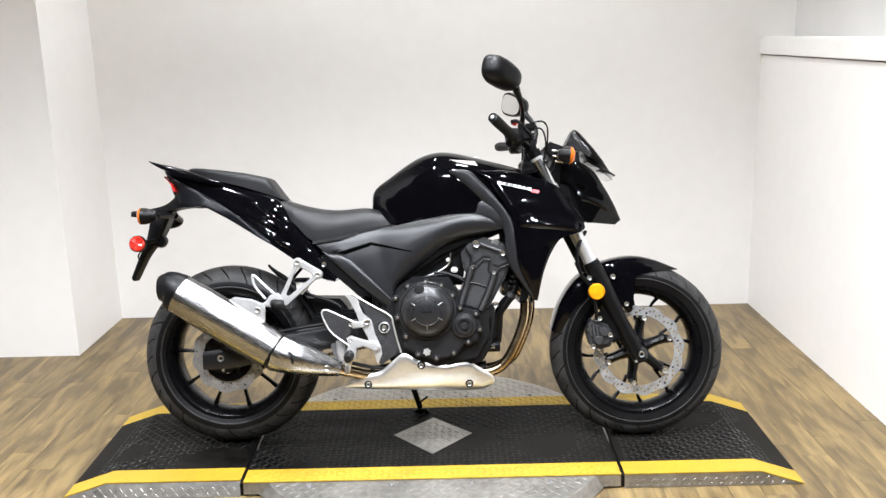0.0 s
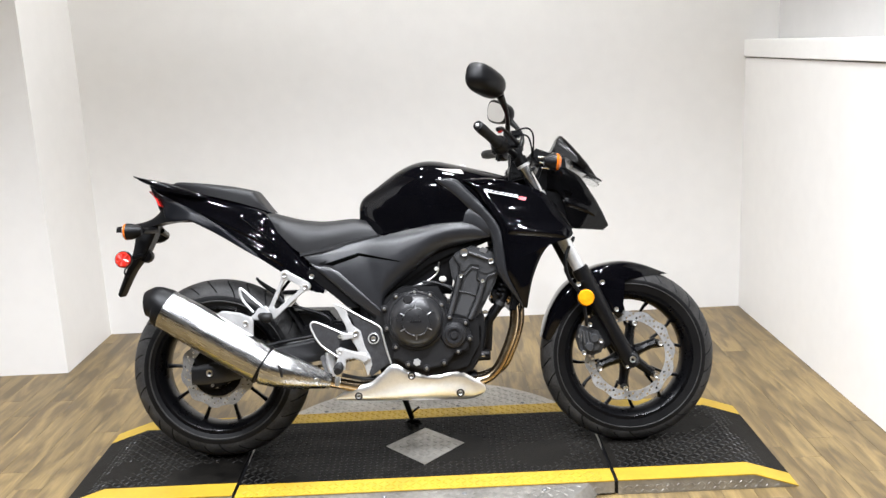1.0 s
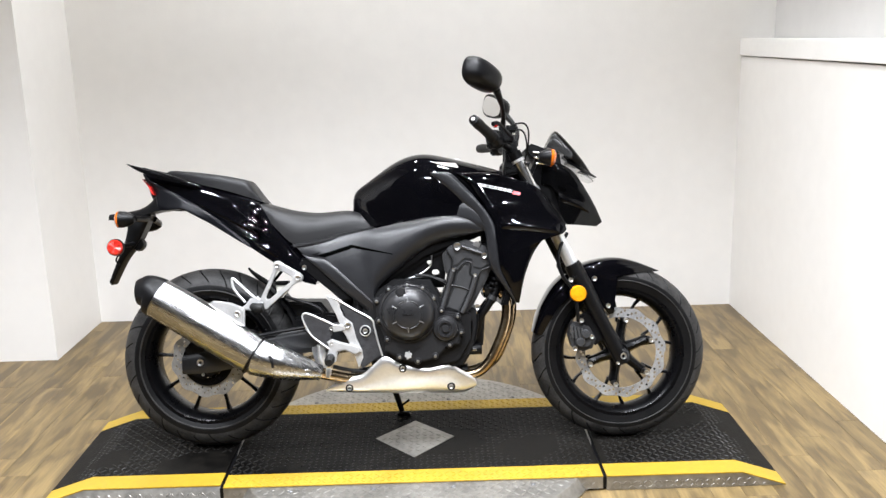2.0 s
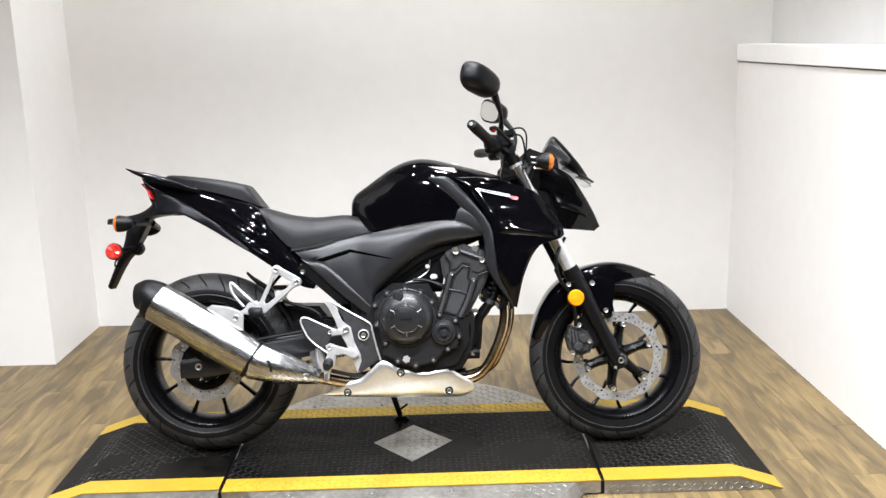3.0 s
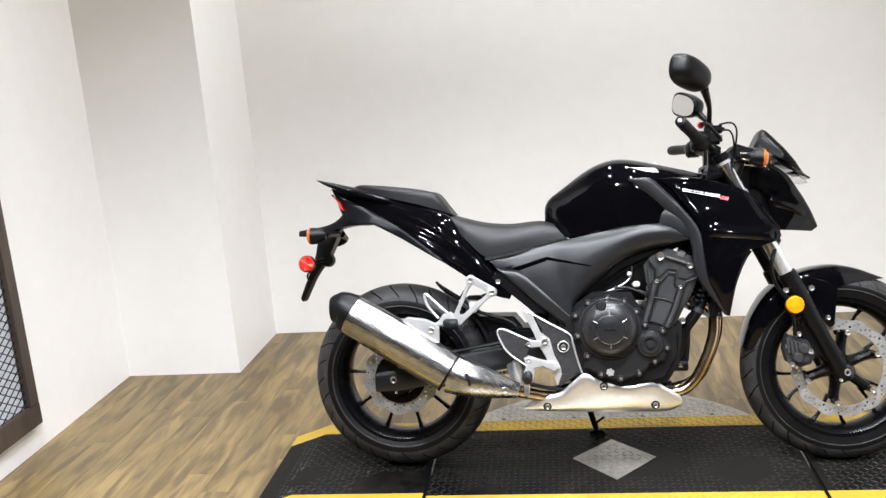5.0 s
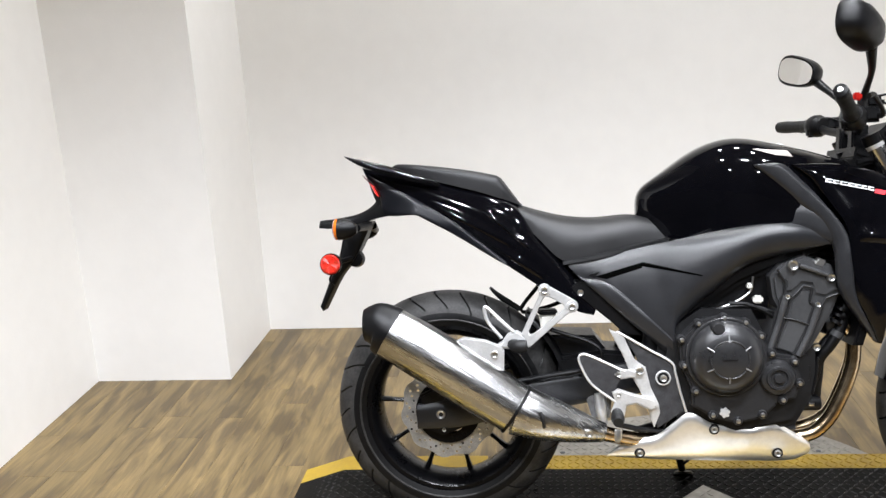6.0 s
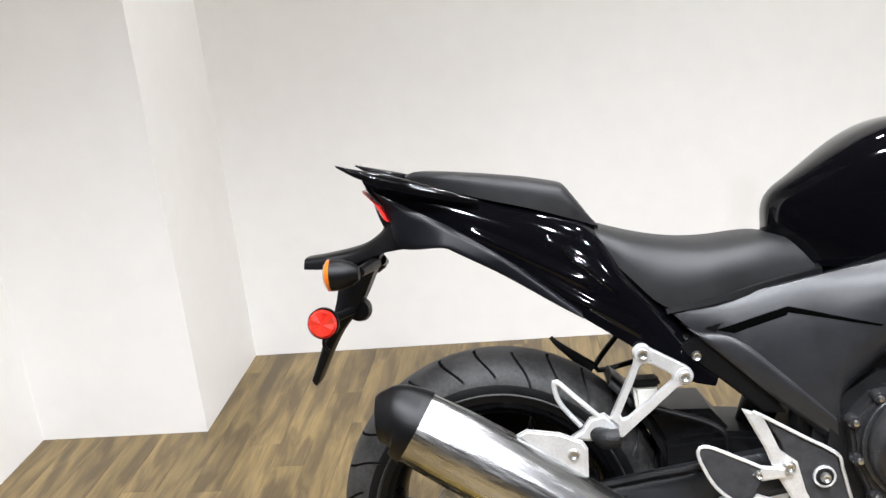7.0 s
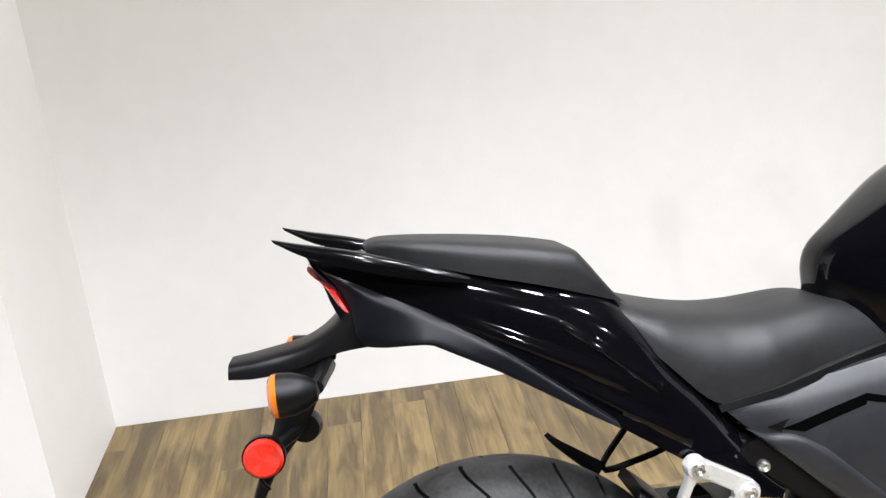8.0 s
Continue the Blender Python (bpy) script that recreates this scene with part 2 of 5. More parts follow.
def hull(U, L, W, nu=44, nv=22, e=0.75, dent=None):
    """A closed body, the same on both sides: top ridge U and lower edge L as (x, z), half-widths W along them, roundness e."""
    bm = bmesh.new()
    U, L, W = smooth(U, nu), smooth(L, nu), spread(W, nu)
    grid = []
    for i in range(nu):
        row = []
        for j in range(nv + 1):
            th = math.pi * j / nv
            c, s = math.cos(th), max(0.0, math.sin(th))
            y = -W[i] * math.copysign(abs(c) ** e, c)
            x, z = L[i] + (U[i] - L[i]) * s ** e
            if dent:
                y, z = dent(i / (nu - 1), j / nv, y, z)
            row.append(bm.verts.new((x, y, z)))
        grid.append(row)
    grid_faces(bm, grid)
    for i in range(nu - 1):
        bm.faces.new((grid[i][0], grid[i + 1][0], grid[i + 1][nv], grid[i][nv]))
    bm.faces.new(grid[0])
    bm.faces.new(grid[-1][::-1])
    return bm


def panel(A, B, ya, yb, bulge=0.012, thick=0.008, side=-1, nu=36, nv=12, crown=0.0):
    """A curved sheet with thickness between the edge curves A and B, given as (x, z); ya, yb: distances from the middle plane along them."""
    bm = bmesh.new()
    A, B, ya, yb, bl = smooth(A, nu), smooth(B, nu), spread(ya, nu), spread(yb, nu), spread(bulge if isinstance(bulge, (list, tuple)) else [bulge], nu)
    outer, inner = [], []
    for i in range(nu):
        ro, ri = [], []
        end = min(1.0, 6 * min(i, nu - 1 - i) / (nu - 1) + 0.25)
        for j in range(nv + 1):
            v = j / nv
            x, z = A[i] + (B[i] - A[i]) * v
            y = ya[i] + (yb[i] - ya[i]) * v + bl[i] * end * (1 - abs(2 * v - 1) ** 2.5)
            lip = 0.004 * max(0, 1 - min(v, 1 - v) * nv / 1.2)
            ro.append(bm.verts.new((x, side * (y - lip), z)))
            ri.append(bm.verts.new((x, side * (y - thick), z)))
        outer.append(ro)
        inner.append(ri)
    grid_faces(bm, outer)
    grid_faces(bm, inner)
    for g in (0, -1):
        for i in range(nu - 1):
            bm.faces.new((outer[i][g], outer[i + 1][g], inner[i + 1][g], inner[i][g]))
        for j in range(nv):
            bm.faces.new((outer[g][j], outer[g][j + 1], inner[g][j + 1], inner[g][j]))
    return bm


def tube(points, r, n=24, segs=12, flat=1.0, bm=None, ends=True, p=2.0):
    """A round bar along a smooth 3D curve; r: one radius or several along it; flat squeezes it across y; p over 2 gives it a four-sided section with an edge to the side."""
    form = lambda a: (abs(math.cos(a - math.pi / 4)) ** p + abs(math.sin(a - math.pi / 4)) ** p) ** (-1 / p) * (1 - 0.075 * (p - 2))
    bm = bm or bmesh.new()
    P = smooth(points, n)
    R = spread(r if isinstance(r, (list, tuple)) else [r], n)
    T = np.gradient(P, axis=0)
    T /= np.linalg.norm(T, axis=1)[:, None] + 1e-9
    ref = np.array([0, 1.0, 0]) if abs(T[0][1]) < 0.9 else np.array([1.0, 0, 0])
    grid = []
    for c, t, rad in zip(P, T, R):
        ref = ref - t * ref.dot(t)
        ref /= np.linalg.norm(ref)
        o = np.cross(t, ref)
        grid.append([bm.verts.new(c + rad * form(a) * (flat * math.cos(a) * ref + math.sin(a) * o)) for a in np.linspace(0, 2 * math.pi, segs, endpoint=False)])
    grid_faces(bm, grid, close_v=True)
    if ends:
        bm.faces.new(grid[0])
        bm.faces.new(grid[-1][::-1])
    return bm


def rod(a, b, r, segs=10, flat=1.0, bm=None):
    return tube([a, b], r, 2 if not isinstance(r, (list, tuple)) else len(r), segs, flat, bm)


def lathe(profile, centre, axis=(0, 1, 0), segs=48, bm=None, wave=None, caps=True):
    """Turns (radius, along) pairs round an axis through centre; closed where the radius is 0."""
    bm = bm or bmesh.new()
    q = Vector(axis).to_track_quat("Z", "X").to_matrix()
    c = Vector(centre)
    grid = []
    for k in range(segs):
        a = 2 * math.pi * k / segs
        f = wave(a) if wave else 1.0
        grid.append([bm.verts.new(c + q @ Vector((r * f * math.cos(a), r * f * math.sin(a), h))) for r, h in profile])
    grid_faces(bm, grid, close_u=True)
    if caps and profile[0][0] > 1e-6:
        bm.faces.new([g[0] for g in grid])
    if caps and profile[-1][0] > 1e-6:
        bm.faces.new([g[-1] for g in grid][::-1])
    bmesh.ops.remove_doubles(bm, verts=bm.verts, dist=1e-6)
    return bm


def ring(r0, r1, y0, y1, centre, segs=64, bevel=0.002, wave=None, bm=None):
    """A flat ring with thickness round the y axis."""
    bm = bm or bmesh.new()
    prof = [(r0, y0 + bevel), (r0 + bevel, y0), (r1 - bevel, y0), (r1, y0 + bevel), (r1, y1 - bevel), (r1 - bevel, y1), (r0 + bevel, y1), (r0, y1 - bevel)]
    grid = []
    for k in range(segs):
        a = 2 * math.pi * k / segs
        f = wave(a) if wave else 1.0
        grid.append([bm.verts.new((centre[0] + r * (f if r > 0.5 * (r0 + r1) else 1) * math.cos(a), centre[1] + h, centre[2] + r * (f if r > 0.5 * (r0 + r1) else 1) * math.sin(a))) for r, h in prof])
    grid_faces(bm, grid, close_u=True, close_v=True)
    return bm


def plate(outline, y0, y1, bevel=0.003, bm=None):
    """A flat plate: an outline in (x, z), from y0 to y1, with rounded edges."""
    own = bmesh.new()
    vs = [own.verts.new((x, y0, z)) for x, z in outline]
    f = own.faces.new(vs)
    ext = bmesh.ops.extrude_face_region(own, geom=[f])
    bmesh.ops.translate(own, verts=[v for v in ext["geom"] if isinstance(v, bmesh.types.BMVert)], vec=(0, y1 - y0, 0))
    if bevel:
        edges = [e for e in own.edges if abs(e.verts[0].co.y - e.verts[1].co.y) < 1e-6]
        bmesh.ops.bevel(own, geom=edges, offset=bevel, segments=2, affect="EDGES", clamp_overlap=True)
    if bm is None:
        return own
    me = bpy.data.meshes.new("tmp")
    own.to_mesh(me)
    own.free()
    bm.from_mesh(me)
    bpy.data.meshes.remove(me)
    return bm


def framed_plate(outer, inner, y0, y1, chamfer=0.0025):
    """A flat plate with a hole: two outlines in (x, z) with as many corners each, its near edges chamfered."""
    bm = bmesh.new()
    o, h = np.array(outer), np.array(inner)
    co, ch = o.mean(0), h.mean(0)
    near = lambda p, c, k: p + (c - p) / np.linalg.norm(c - p, axis=1)[:, None] * k
    rings = [(o, y1), (o, y0 + chamfer), (near(o, co, chamfer), y0), (near(h, ch, -chamfer), y0), (h, y0 + chamfer), (h, y1)]
    grid = [[bm.verts.new((x, y, z)) for x, z in pts] for pts, y in rings]
    grid_faces(bm, grid, close_u=True, close_v=True)
    return bm


def box(lo, hi, bevel=0.0, bm=None, segments=2):
    own = bmesh.new()
    bmesh.ops.create_cube(own, size=1)
    for v in own.verts:
        v.co = Vector([lo[k] + (v.co[k] + 0.5) * (hi[k] - lo[k]) for k in range(3)])
    if bevel:
        bmesh.ops.bevel(own, geom=own.edges[:], offset=bevel, segments=segments, affect="EDGES", clamp_overlap=True)
    if bm is None:
        return own
    me = bpy.data.meshes.new("tmp")
    own.to_mesh(me)
    own.free()
    bm.from_mesh(me)
    bpy.data.meshes.remove(me)
    return bm


# ---- the room ----
def wall(name, lo, hi, label, mat=None, category="wall"):
    return tagged(part(name, box(lo, hi), mat or M_WALL), label, category, kind="structure")


RL, RR, RB, RF, RH = ROOM["left"], ROOM["right"], ROOM["back"], ROOM["front"], ROOM["height"]
PILLAR_X, PILLAR_Y = -1.672, 1.072
wall("wall_back", (PILLAR_X, RB, 0), (2.3, RB + 0.12, RH), "plain white painted back wall behind the motorcycle")
wall("wall_pillar", (RL, PILLAR_Y, 0), (PILLAR_X, RB + 0.12, RH), "white painted boxed-out pillar in the room's corner", category="pillar")
wall("wall_left", (RL - 0.12, RF, 0), (RL, RB + 0.12, RH), "plain white painted side wall with a framed mesh panel")
wall("wall_right", (RR, RF, 0), (RR + 0.66, RB, 1.283), "white painted half-height wall under a ledge board")
wall("wall_right_upper", (RR + 0.16, RF, 1.37), (RR + 0.66, RB, RH), "pale grey upper wall set back above the ledge", M_WALL_GREY)
ledge = tagged(part("trim", box((RR - 0.010, RF, 1.288), (RR + 0.16, RB, 1.37), 0.003), M_TRIM), "white painted ledge board capping the half-height wall", "ledge", kind="structure")
# the dim showroom behind the camera, on which the display bay opens
HX, HF = 6.0, -9.0
wall("wall_showroom_left", (-HX - 0.12, HF, 0), (-HX, RF, RH), "plain grey painted showroom wall", M_SHOWROOM)
wall("wall_showroom_right", (HX, HF, 0), (HX + 0.12, RF, RH), "plain grey painted showroom wall", M_SHOWROOM)
wall("wall_showroom_end", (-HX - 0.12, HF - 0.12, 0), (HX + 0.12, HF, RH), "plain grey painted showroom wall", M_SHOWROOM)
wall("wall_bay_left", (-HX - 0.12, RF, 0), (RL - 0.12, RF + 0.12, RH), "plain grey painted wall beside the display bay", M_SHOWROOM)
wall("wall_bay_right", (RR + 0.66, RF, 0), (HX + 0.12, RF + 0.12, RH), "plain grey painted wall beside the display bay", M_SHOWROOM)
tagged(part("ceiling", box((-HX - 0.12, HF - 0.12, RH), (HX + 0.12, RB + 0.12, RH + 0.1)), M_CEIL), "grey painted ceiling with round lamps", "ceiling", kind="structure")
floor = tagged(part("floor", box((-HX - 0.12, HF - 0.12, -0.08), (HX + 0.12, RB + 0.12, -0.006)), M_FLOOR_BED), "light oak vinyl plank floor", "floor", kind="structure")


def ceiling_lamp(m):
    thing = new("ceiling_lamp")
    part("housing", lathe([(0.0, 0.0), (0.105, 0.0), (0.11, -0.01), (0.105, -0.07), (0.09, -0.074), (0.085, -0.04), (0, -0.04)], (0, 0, 0), (0, 0, 1)), M_TRIM, thing)
    part("diffuser", lathe([(0, -0.046), (0.08, -0.046), (0.08, -0.041), (0, -0.041)], (0, 0, 0), (0, 0, 1)), M_GLOW, thing, "glowing round diffuser")
    thing.matrix_basis = m
    return tagged(thing, "round white ceiling lamp with a bright disc", "lamp", group="ceiling lamps")


M_GLOW = material("lamp_diffuser", (0.9, 0.9, 0.9), 0.5, vary=0.01)
M_GLOW.node_tree.nodes["Principled BSDF"].inputs["Emission Color"].default_value = (1, 0.98, 0.95, 1)
M_GLOW.node_tree.nodes["Principled BSDF"].inputs["Emission Strength"].default_value = 8.0
first_lamp = ceiling_lamp(pose(*LAMPS[0], RH))
for lx, ly in LAMPS[1:]:
    copy_thing(first_lamp, pose(lx, ly, RH))


# ---- the turntable and the platform ----
PLAT_Y0, PLAT_Y1, PLAT_Z = -0.303, 0.338, 0.05
BREAK_X, END_X, SEAM_X, YEL = 1.045, 1.185, 0.607, 0.083


def treads(x0, x1, y0, y1, z, pitch, length, wide, high, keep=lambda x, y: True, bm=None, turn45=True, tip=None):
    """Raised lozenges of a chequer plate, in rows that alternate in direction."""
    bm = bm or bmesh.new()
    rows, cols = int((y1 - y0) / pitch), int((x1 - x0) / pitch)
    for r in range(rows + 1):
        for c in range(cols + 1):
            x, y = x0 + c * pitch, y0 + r * pitch
            if not keep(x, y):
                continue
            a = radians(45 if (r + c) % 2 else -45)
            d, s = Vector((math.cos(a), math.sin(a), 0)), Vector((-math.sin(a), math.cos(a), 0))
            o = Vector((x, y, z))
            base = [o + d * length / 2, o + s * wide / 2, o - d * length / 2, o - s * wide / 2]
            top = [o + d * length * 0.3, o + s * wide * 0.2, o - d * length * 0.3, o - s * wide * 0.2]
            if tip:
                base = [tip(p, 0) for p in base]
                top = [tip(p, high) for p in top]
            else:
                top = [p + Vector((0, 0, high)) for p in top]
            vb, vt = [bm.verts.new(p) for p in base], [bm.verts.new(p) for p in top]
            bm.faces.new(vt)
            for k in range(4):
                bm.faces.new((vb[k], vb[(k + 1) % 4], vt[(k + 1) % 4], vt[k]))
    return bm


def plat_z(x):
    """The platform's height along its length: flat, with ramps down at both ends."""
    return PLAT_Z if abs(x) <= BREAK_X else max(0.004, PLAT_Z * (END_X - abs(x)) / (END_X - BREAK_X))


turntable = new("turntable")
tagged(turntable, "round diamond-plate steel turntable lying on the wooden floor", "turntable")
DISC_C, DISC_R = (0.0, 0.018), 0.612
part("disc", lathe([(0, 0.0), (DISC_R + 0.022, 0.0), (DISC_R + 0.022, 0.006), (DISC_R, 0.043), (DISC_R - 0.003, 0.045), (0, 0.045)], (*DISC_C, 0), (0, 0, 1), 96), M_DIAMOND, turntable, sharp=20)
tagged(part("raised_treads", treads(-0.6, 0.6, -0.6, 0.64, 0.045, 0.0235, 0.026, 0.007, 0.0018,
       lambda x, y: math.hypot(x - DISC_C[0], y - DISC_C[1]) < DISC_R - 0.02 and not (PLAT_Y0 - 0.01 < y < PLAT_Y1 + 0.01)), M_DIAMOND, turntable), kind="stuff")

platform = new("display_platform")
tagged(platform, "low black rubber display platform with yellow edges and diamond-plate skirts", "platform")
SECTIONS = [(-END_X, -SEAM_X - 0.006), (-SEAM_X + 0.006, SEAM_X - 0.006), (SEAM_X + 0.006, END_X)]


def slab(x0, x1, y0, y1, top, low, out=0.0):
    """A strip of the platform, which follows its ramps; top and low: heights over the platform's line and its underside; out: how far its foot leans out."""
    xs = sorted({x0, x1, *[s * BREAK_X for s in (-1, 1) if x0 < s * BREAK_X < x1]})
    bm = bmesh.new()
    grid = [[bm.verts.new((x, y0 + out * plat_z(x) / PLAT_Z, max(0.001, plat_z(x) + low))), bm.verts.new((x, y0, plat_z(x) + top)), bm.verts.new((x, y1, plat_z(x) + top)), bm.verts.new((x, y1, max(0.001, plat_z(x) + low)))] for x in xs]
    grid_faces(bm, grid, close_v=True)
    bm.faces.new(grid[0])
    bm.faces.new(grid[-1][::-1])
    return bm


def on_ramp(p, h):
    return Vector((p.x, p.y, plat_z(p.x) + h + 0.0))


for x0, x1 in SECTIONS:
    # the rear ramp sits a little further back than the other two sections
    back = 0.017 if x1 < 0 else 0.0
    part("rubber_mat", slab(x0, x1, PLAT_Y0 + YEL + back, PLAT_Y1 - YEL, 0.0, -0.2), M_RUBBER_MAT, platform)
    for y0, y1 in ((PLAT_Y0 + back, PLAT_Y0 + YEL + back), (PLAT_Y1 - YEL, PLAT_Y1)):
        part("yellow_edge", slab(x0, x1, y0, y1, 0.0005, -0.003), M_YELLOW, platform, "yellow painted edge strip")
    for y0, y1, out in ((PLAT_Y0 + back + 0.002, PLAT_Y0 + back + 0.03, -back - 0.003), (PLAT_Y1 - 0.002, PLAT_Y1 - 0.03, 0.003)):
        part("skirt", slab(x0, x1, y0, y1, -0.003, -0.2 if abs(x0 + x1) > 0.1 else -0.042, out), M_DIAMOND, platform, "diamond-plate aluminium skirt")
for sign in (-1, 1):
    part("seam_strip", box((sign * SEAM_X - 0.006, PLAT_Y0 + 0.004, 0.004), (sign * SEAM_X + 0.006, PLAT_Y1 - 0.004, PLAT_Z - 0.006), 0.001), M_BLACKPL, platform, "black rubber strip in the joint")
diamond = plate([(0.0, 0.134), (0.138, -0.02), (0.0, -0.16), (-0.137, -0.02)], -0.002, 0.0015, 0.0)
bmesh.ops.rotate(diamond, verts=diamond.verts, matrix=Matrix.Rotation(radians(90), 3, "X"))
bmesh.ops.translate(diamond, verts=diamond.verts, vec=(0, 0, PLAT_Z))
inlay = part("diamond_inlay", diamond, M_DIAMOND, platform, "bright diamond-plate inlay")


def in_diamond(x, y, grow=0.0):
    return abs(x) / (0.138 + grow) + abs(y - 0.014) / (0.147 + grow) < 1


tagged(part("raised_treads", treads(-0.13, 0.13, -0.13, 0.16, PLAT_Z + 0.0015, 0.0235, 0.026, 0.007, 0.0018, lambda x, y: in_diamond(x, y, -0.02)), M_DIAMOND, platform), kind="stuff")
def worn(x, y):
    """Patches where feet and tyres have worn the treads away."""
    return y < 0.16 and math.sin(3.4 * x + 0.9) * math.cos(11 * y + 2.1 * x) + 0.35 * math.sin(17 * x - 9 * y) > 0.66


tagged(part("mat_treads", treads(-END_X + 0.02, END_X - 0.02, PLAT_Y0 + YEL + 0.012, PLAT_Y1 - YEL - 0.008, 0, 0.0205, 0.0245, 0.0072, 0.0022,
       lambda x, y: not in_diamond(x, y, 0.012) and not worn(x, y) and y > PLAT_Y0 + YEL + (0.029 if x < -SEAM_X else 0.01) and abs(abs(x) - SEAM_X) > 0.016, tip=on_ramp), M_MAT_TREAD, platform), kind="stuff")
for y0, y1 in ((PLAT_Y0 + 0.014, PLAT_Y0 + YEL - 0.008), (PLAT_Y1 - YEL + 0.012, PLAT_Y1 - 0.008)):
    tagged(part("edge_treads", treads(-0.57, 0.57, y0, y1, 0.0, 0.0205, 0.0245, 0.0072, 0.0022, tip=lambda p, h: on_ramp(p, h + 0.0005)), M_YELLOW, platform), kind="stuff")
for sign, y in ((-1, PLAT_Y0 + 0.004), (1, PLAT_Y1 - 0.004)):
    def on_skirt(p, h, sign=sign, y=y):
        lean = 0.017 * p.y / PLAT_Z if sign < 0 and p.x < -SEAM_X else 0.0
        return Vector((p.x, y + sign * (h + 0.0048 - 0.003 * p.y / PLAT_Z) + lean, p.y))
    tagged(part("raised_treads", treads(-END_X + 0.04, END_X - 0.04, 0.009, PLAT_Z - 0.003, 0, 0.0165, 0.017, 0.0042, 0.0014,
           lambda x, z: z < plat_z(x) - 0.009 and abs(abs(x) - SEAM_X) > 0.012 and abs(x) > 0.53, tip=on_skirt), M_DIAMOND, platform), kind="stuff")
# the screws that hold the turntable's cover plates
for x in (-0.385, -0.125, 0.125, 0.375):
    for y in (PLAT_Y0 - 0.03, PLAT_Y1 + 0.028):
        part("screw", lathe([(0, 0.0035), (0.004, 0.0035), (0.0075, 0.0015), (0.008, -0.002), (0, -0.002)], (x, y, 0.0455), (0, 0, 1), 12), M_EDGE, turntable, "dark screw head")


# ---- the motorcycle: x ahead, y to its left, z up from the wheels' line; it leans on its side stand ----
LEAN_DEG = 12.0
bike = new("motorcycle")
bike.matrix_basis = pose(0, 0, PLAT_Z + 0.007, -LEAN_DEG, 0, 0)
tagged(bike, "black street motorcycle with silver muffler leaning on its side stand", "motorcycle")
FRONT, REAR = (0.713, 0.0, 0.289), (-0.688, 0.012, 0.304)


def bolt(x, y, z, r=0.008, parent=None, mat=None, socket=True):
    """A round-headed bolt on the near side, its head towards -y."""
    prof = [(0.0, 0.004), (r * 0.45, 0.004), (r * 0.5, 0.0), (r * 0.8, -0.001), (r, 0.003), (r, 0.009), (0, 0.009)] if socket else [(0, -0.001), (r * 0.8, 0), (r, 0.003), (r, 0.009), (0, 0.009)]
    return part("bolt", lathe(prof, (x, y, z), (0, 1, 0), 14), mat or M_BOLT, parent or bike)


def tyre_mesh(centre, R, half, rim_r, crown, slant, count, depth=0.007):
    """A tyre with cut grooves: outer radius R, half-width, rim radius."""
    bm = bmesh.new()
    per = 22
    nu, nv = per * count, 52
    prof = []
    for j in range(nv + 1):
        a = math.pi * (j / nv - 0.5) * 2 * 0.62
        w = math.sin(a) / math.sin(math.pi * 0.5)
        y = half * math.copysign(abs(math.sin(min(abs(a), math.pi / 2))) ** 0.95, a) * (1 if abs(a) <= math.pi / 2 else 1 - 0.22 * (abs(a) - math.pi / 2))
        if abs(a) <= math.pi / 2:
            r = R - crown * (1 - math.cos(a)) ** 1.0
        else:
            r = R - crown - (R - crown - rim_r) * (abs(a) - math.pi / 2) / (0.12 * math.pi)
        prof.append((y, max(rim_r, r)))
    grid = []
    for i in range(nu):
        k = i % per
        row = []
        for j, (y, r) in enumerate(prof):
            v = (j / nv - 0.5) * 2
            at_groove = k == 0 if v > 0 else k == per // 2
            reach = (0.07, 0.60) if (i // per) % 3 else (0.16, 0.72)
            cut = depth if at_groove and reach[0] < abs(v) < reach[1] else 0.0
            a = 2 * math.pi * (i / nu + (slant * abs(v) ** 1.2 + 0.10 * math.sin(7 * abs(v))) / count)
            row.append(bm.verts.new((centre[0] + (r - cut) * math.cos(a), centre[1] + y, centre[2] + (r - cut) * math.sin(a))))
        grid.append(row)
    grid_faces(bm, grid, close_u=True)
    bm.faces.ensure_lookup_table()
    for k, f in enumerate(bm.faces):
        v = abs((k % nv + 0.5) / nv - 0.5) * 2
        low = any((math.hypot(p.co.x - centre[0], p.co.z - centre[2]) < prof[k % nv][1] - depth * 0.9 and math.hypot(p.co.x - centre[0], p.co.z - centre[2]) < prof[k % nv + 1][1] - depth * 0.9) for p in f.verts)
        f.material_index = 1 if v < 0.68 and not low else 0
    return bm


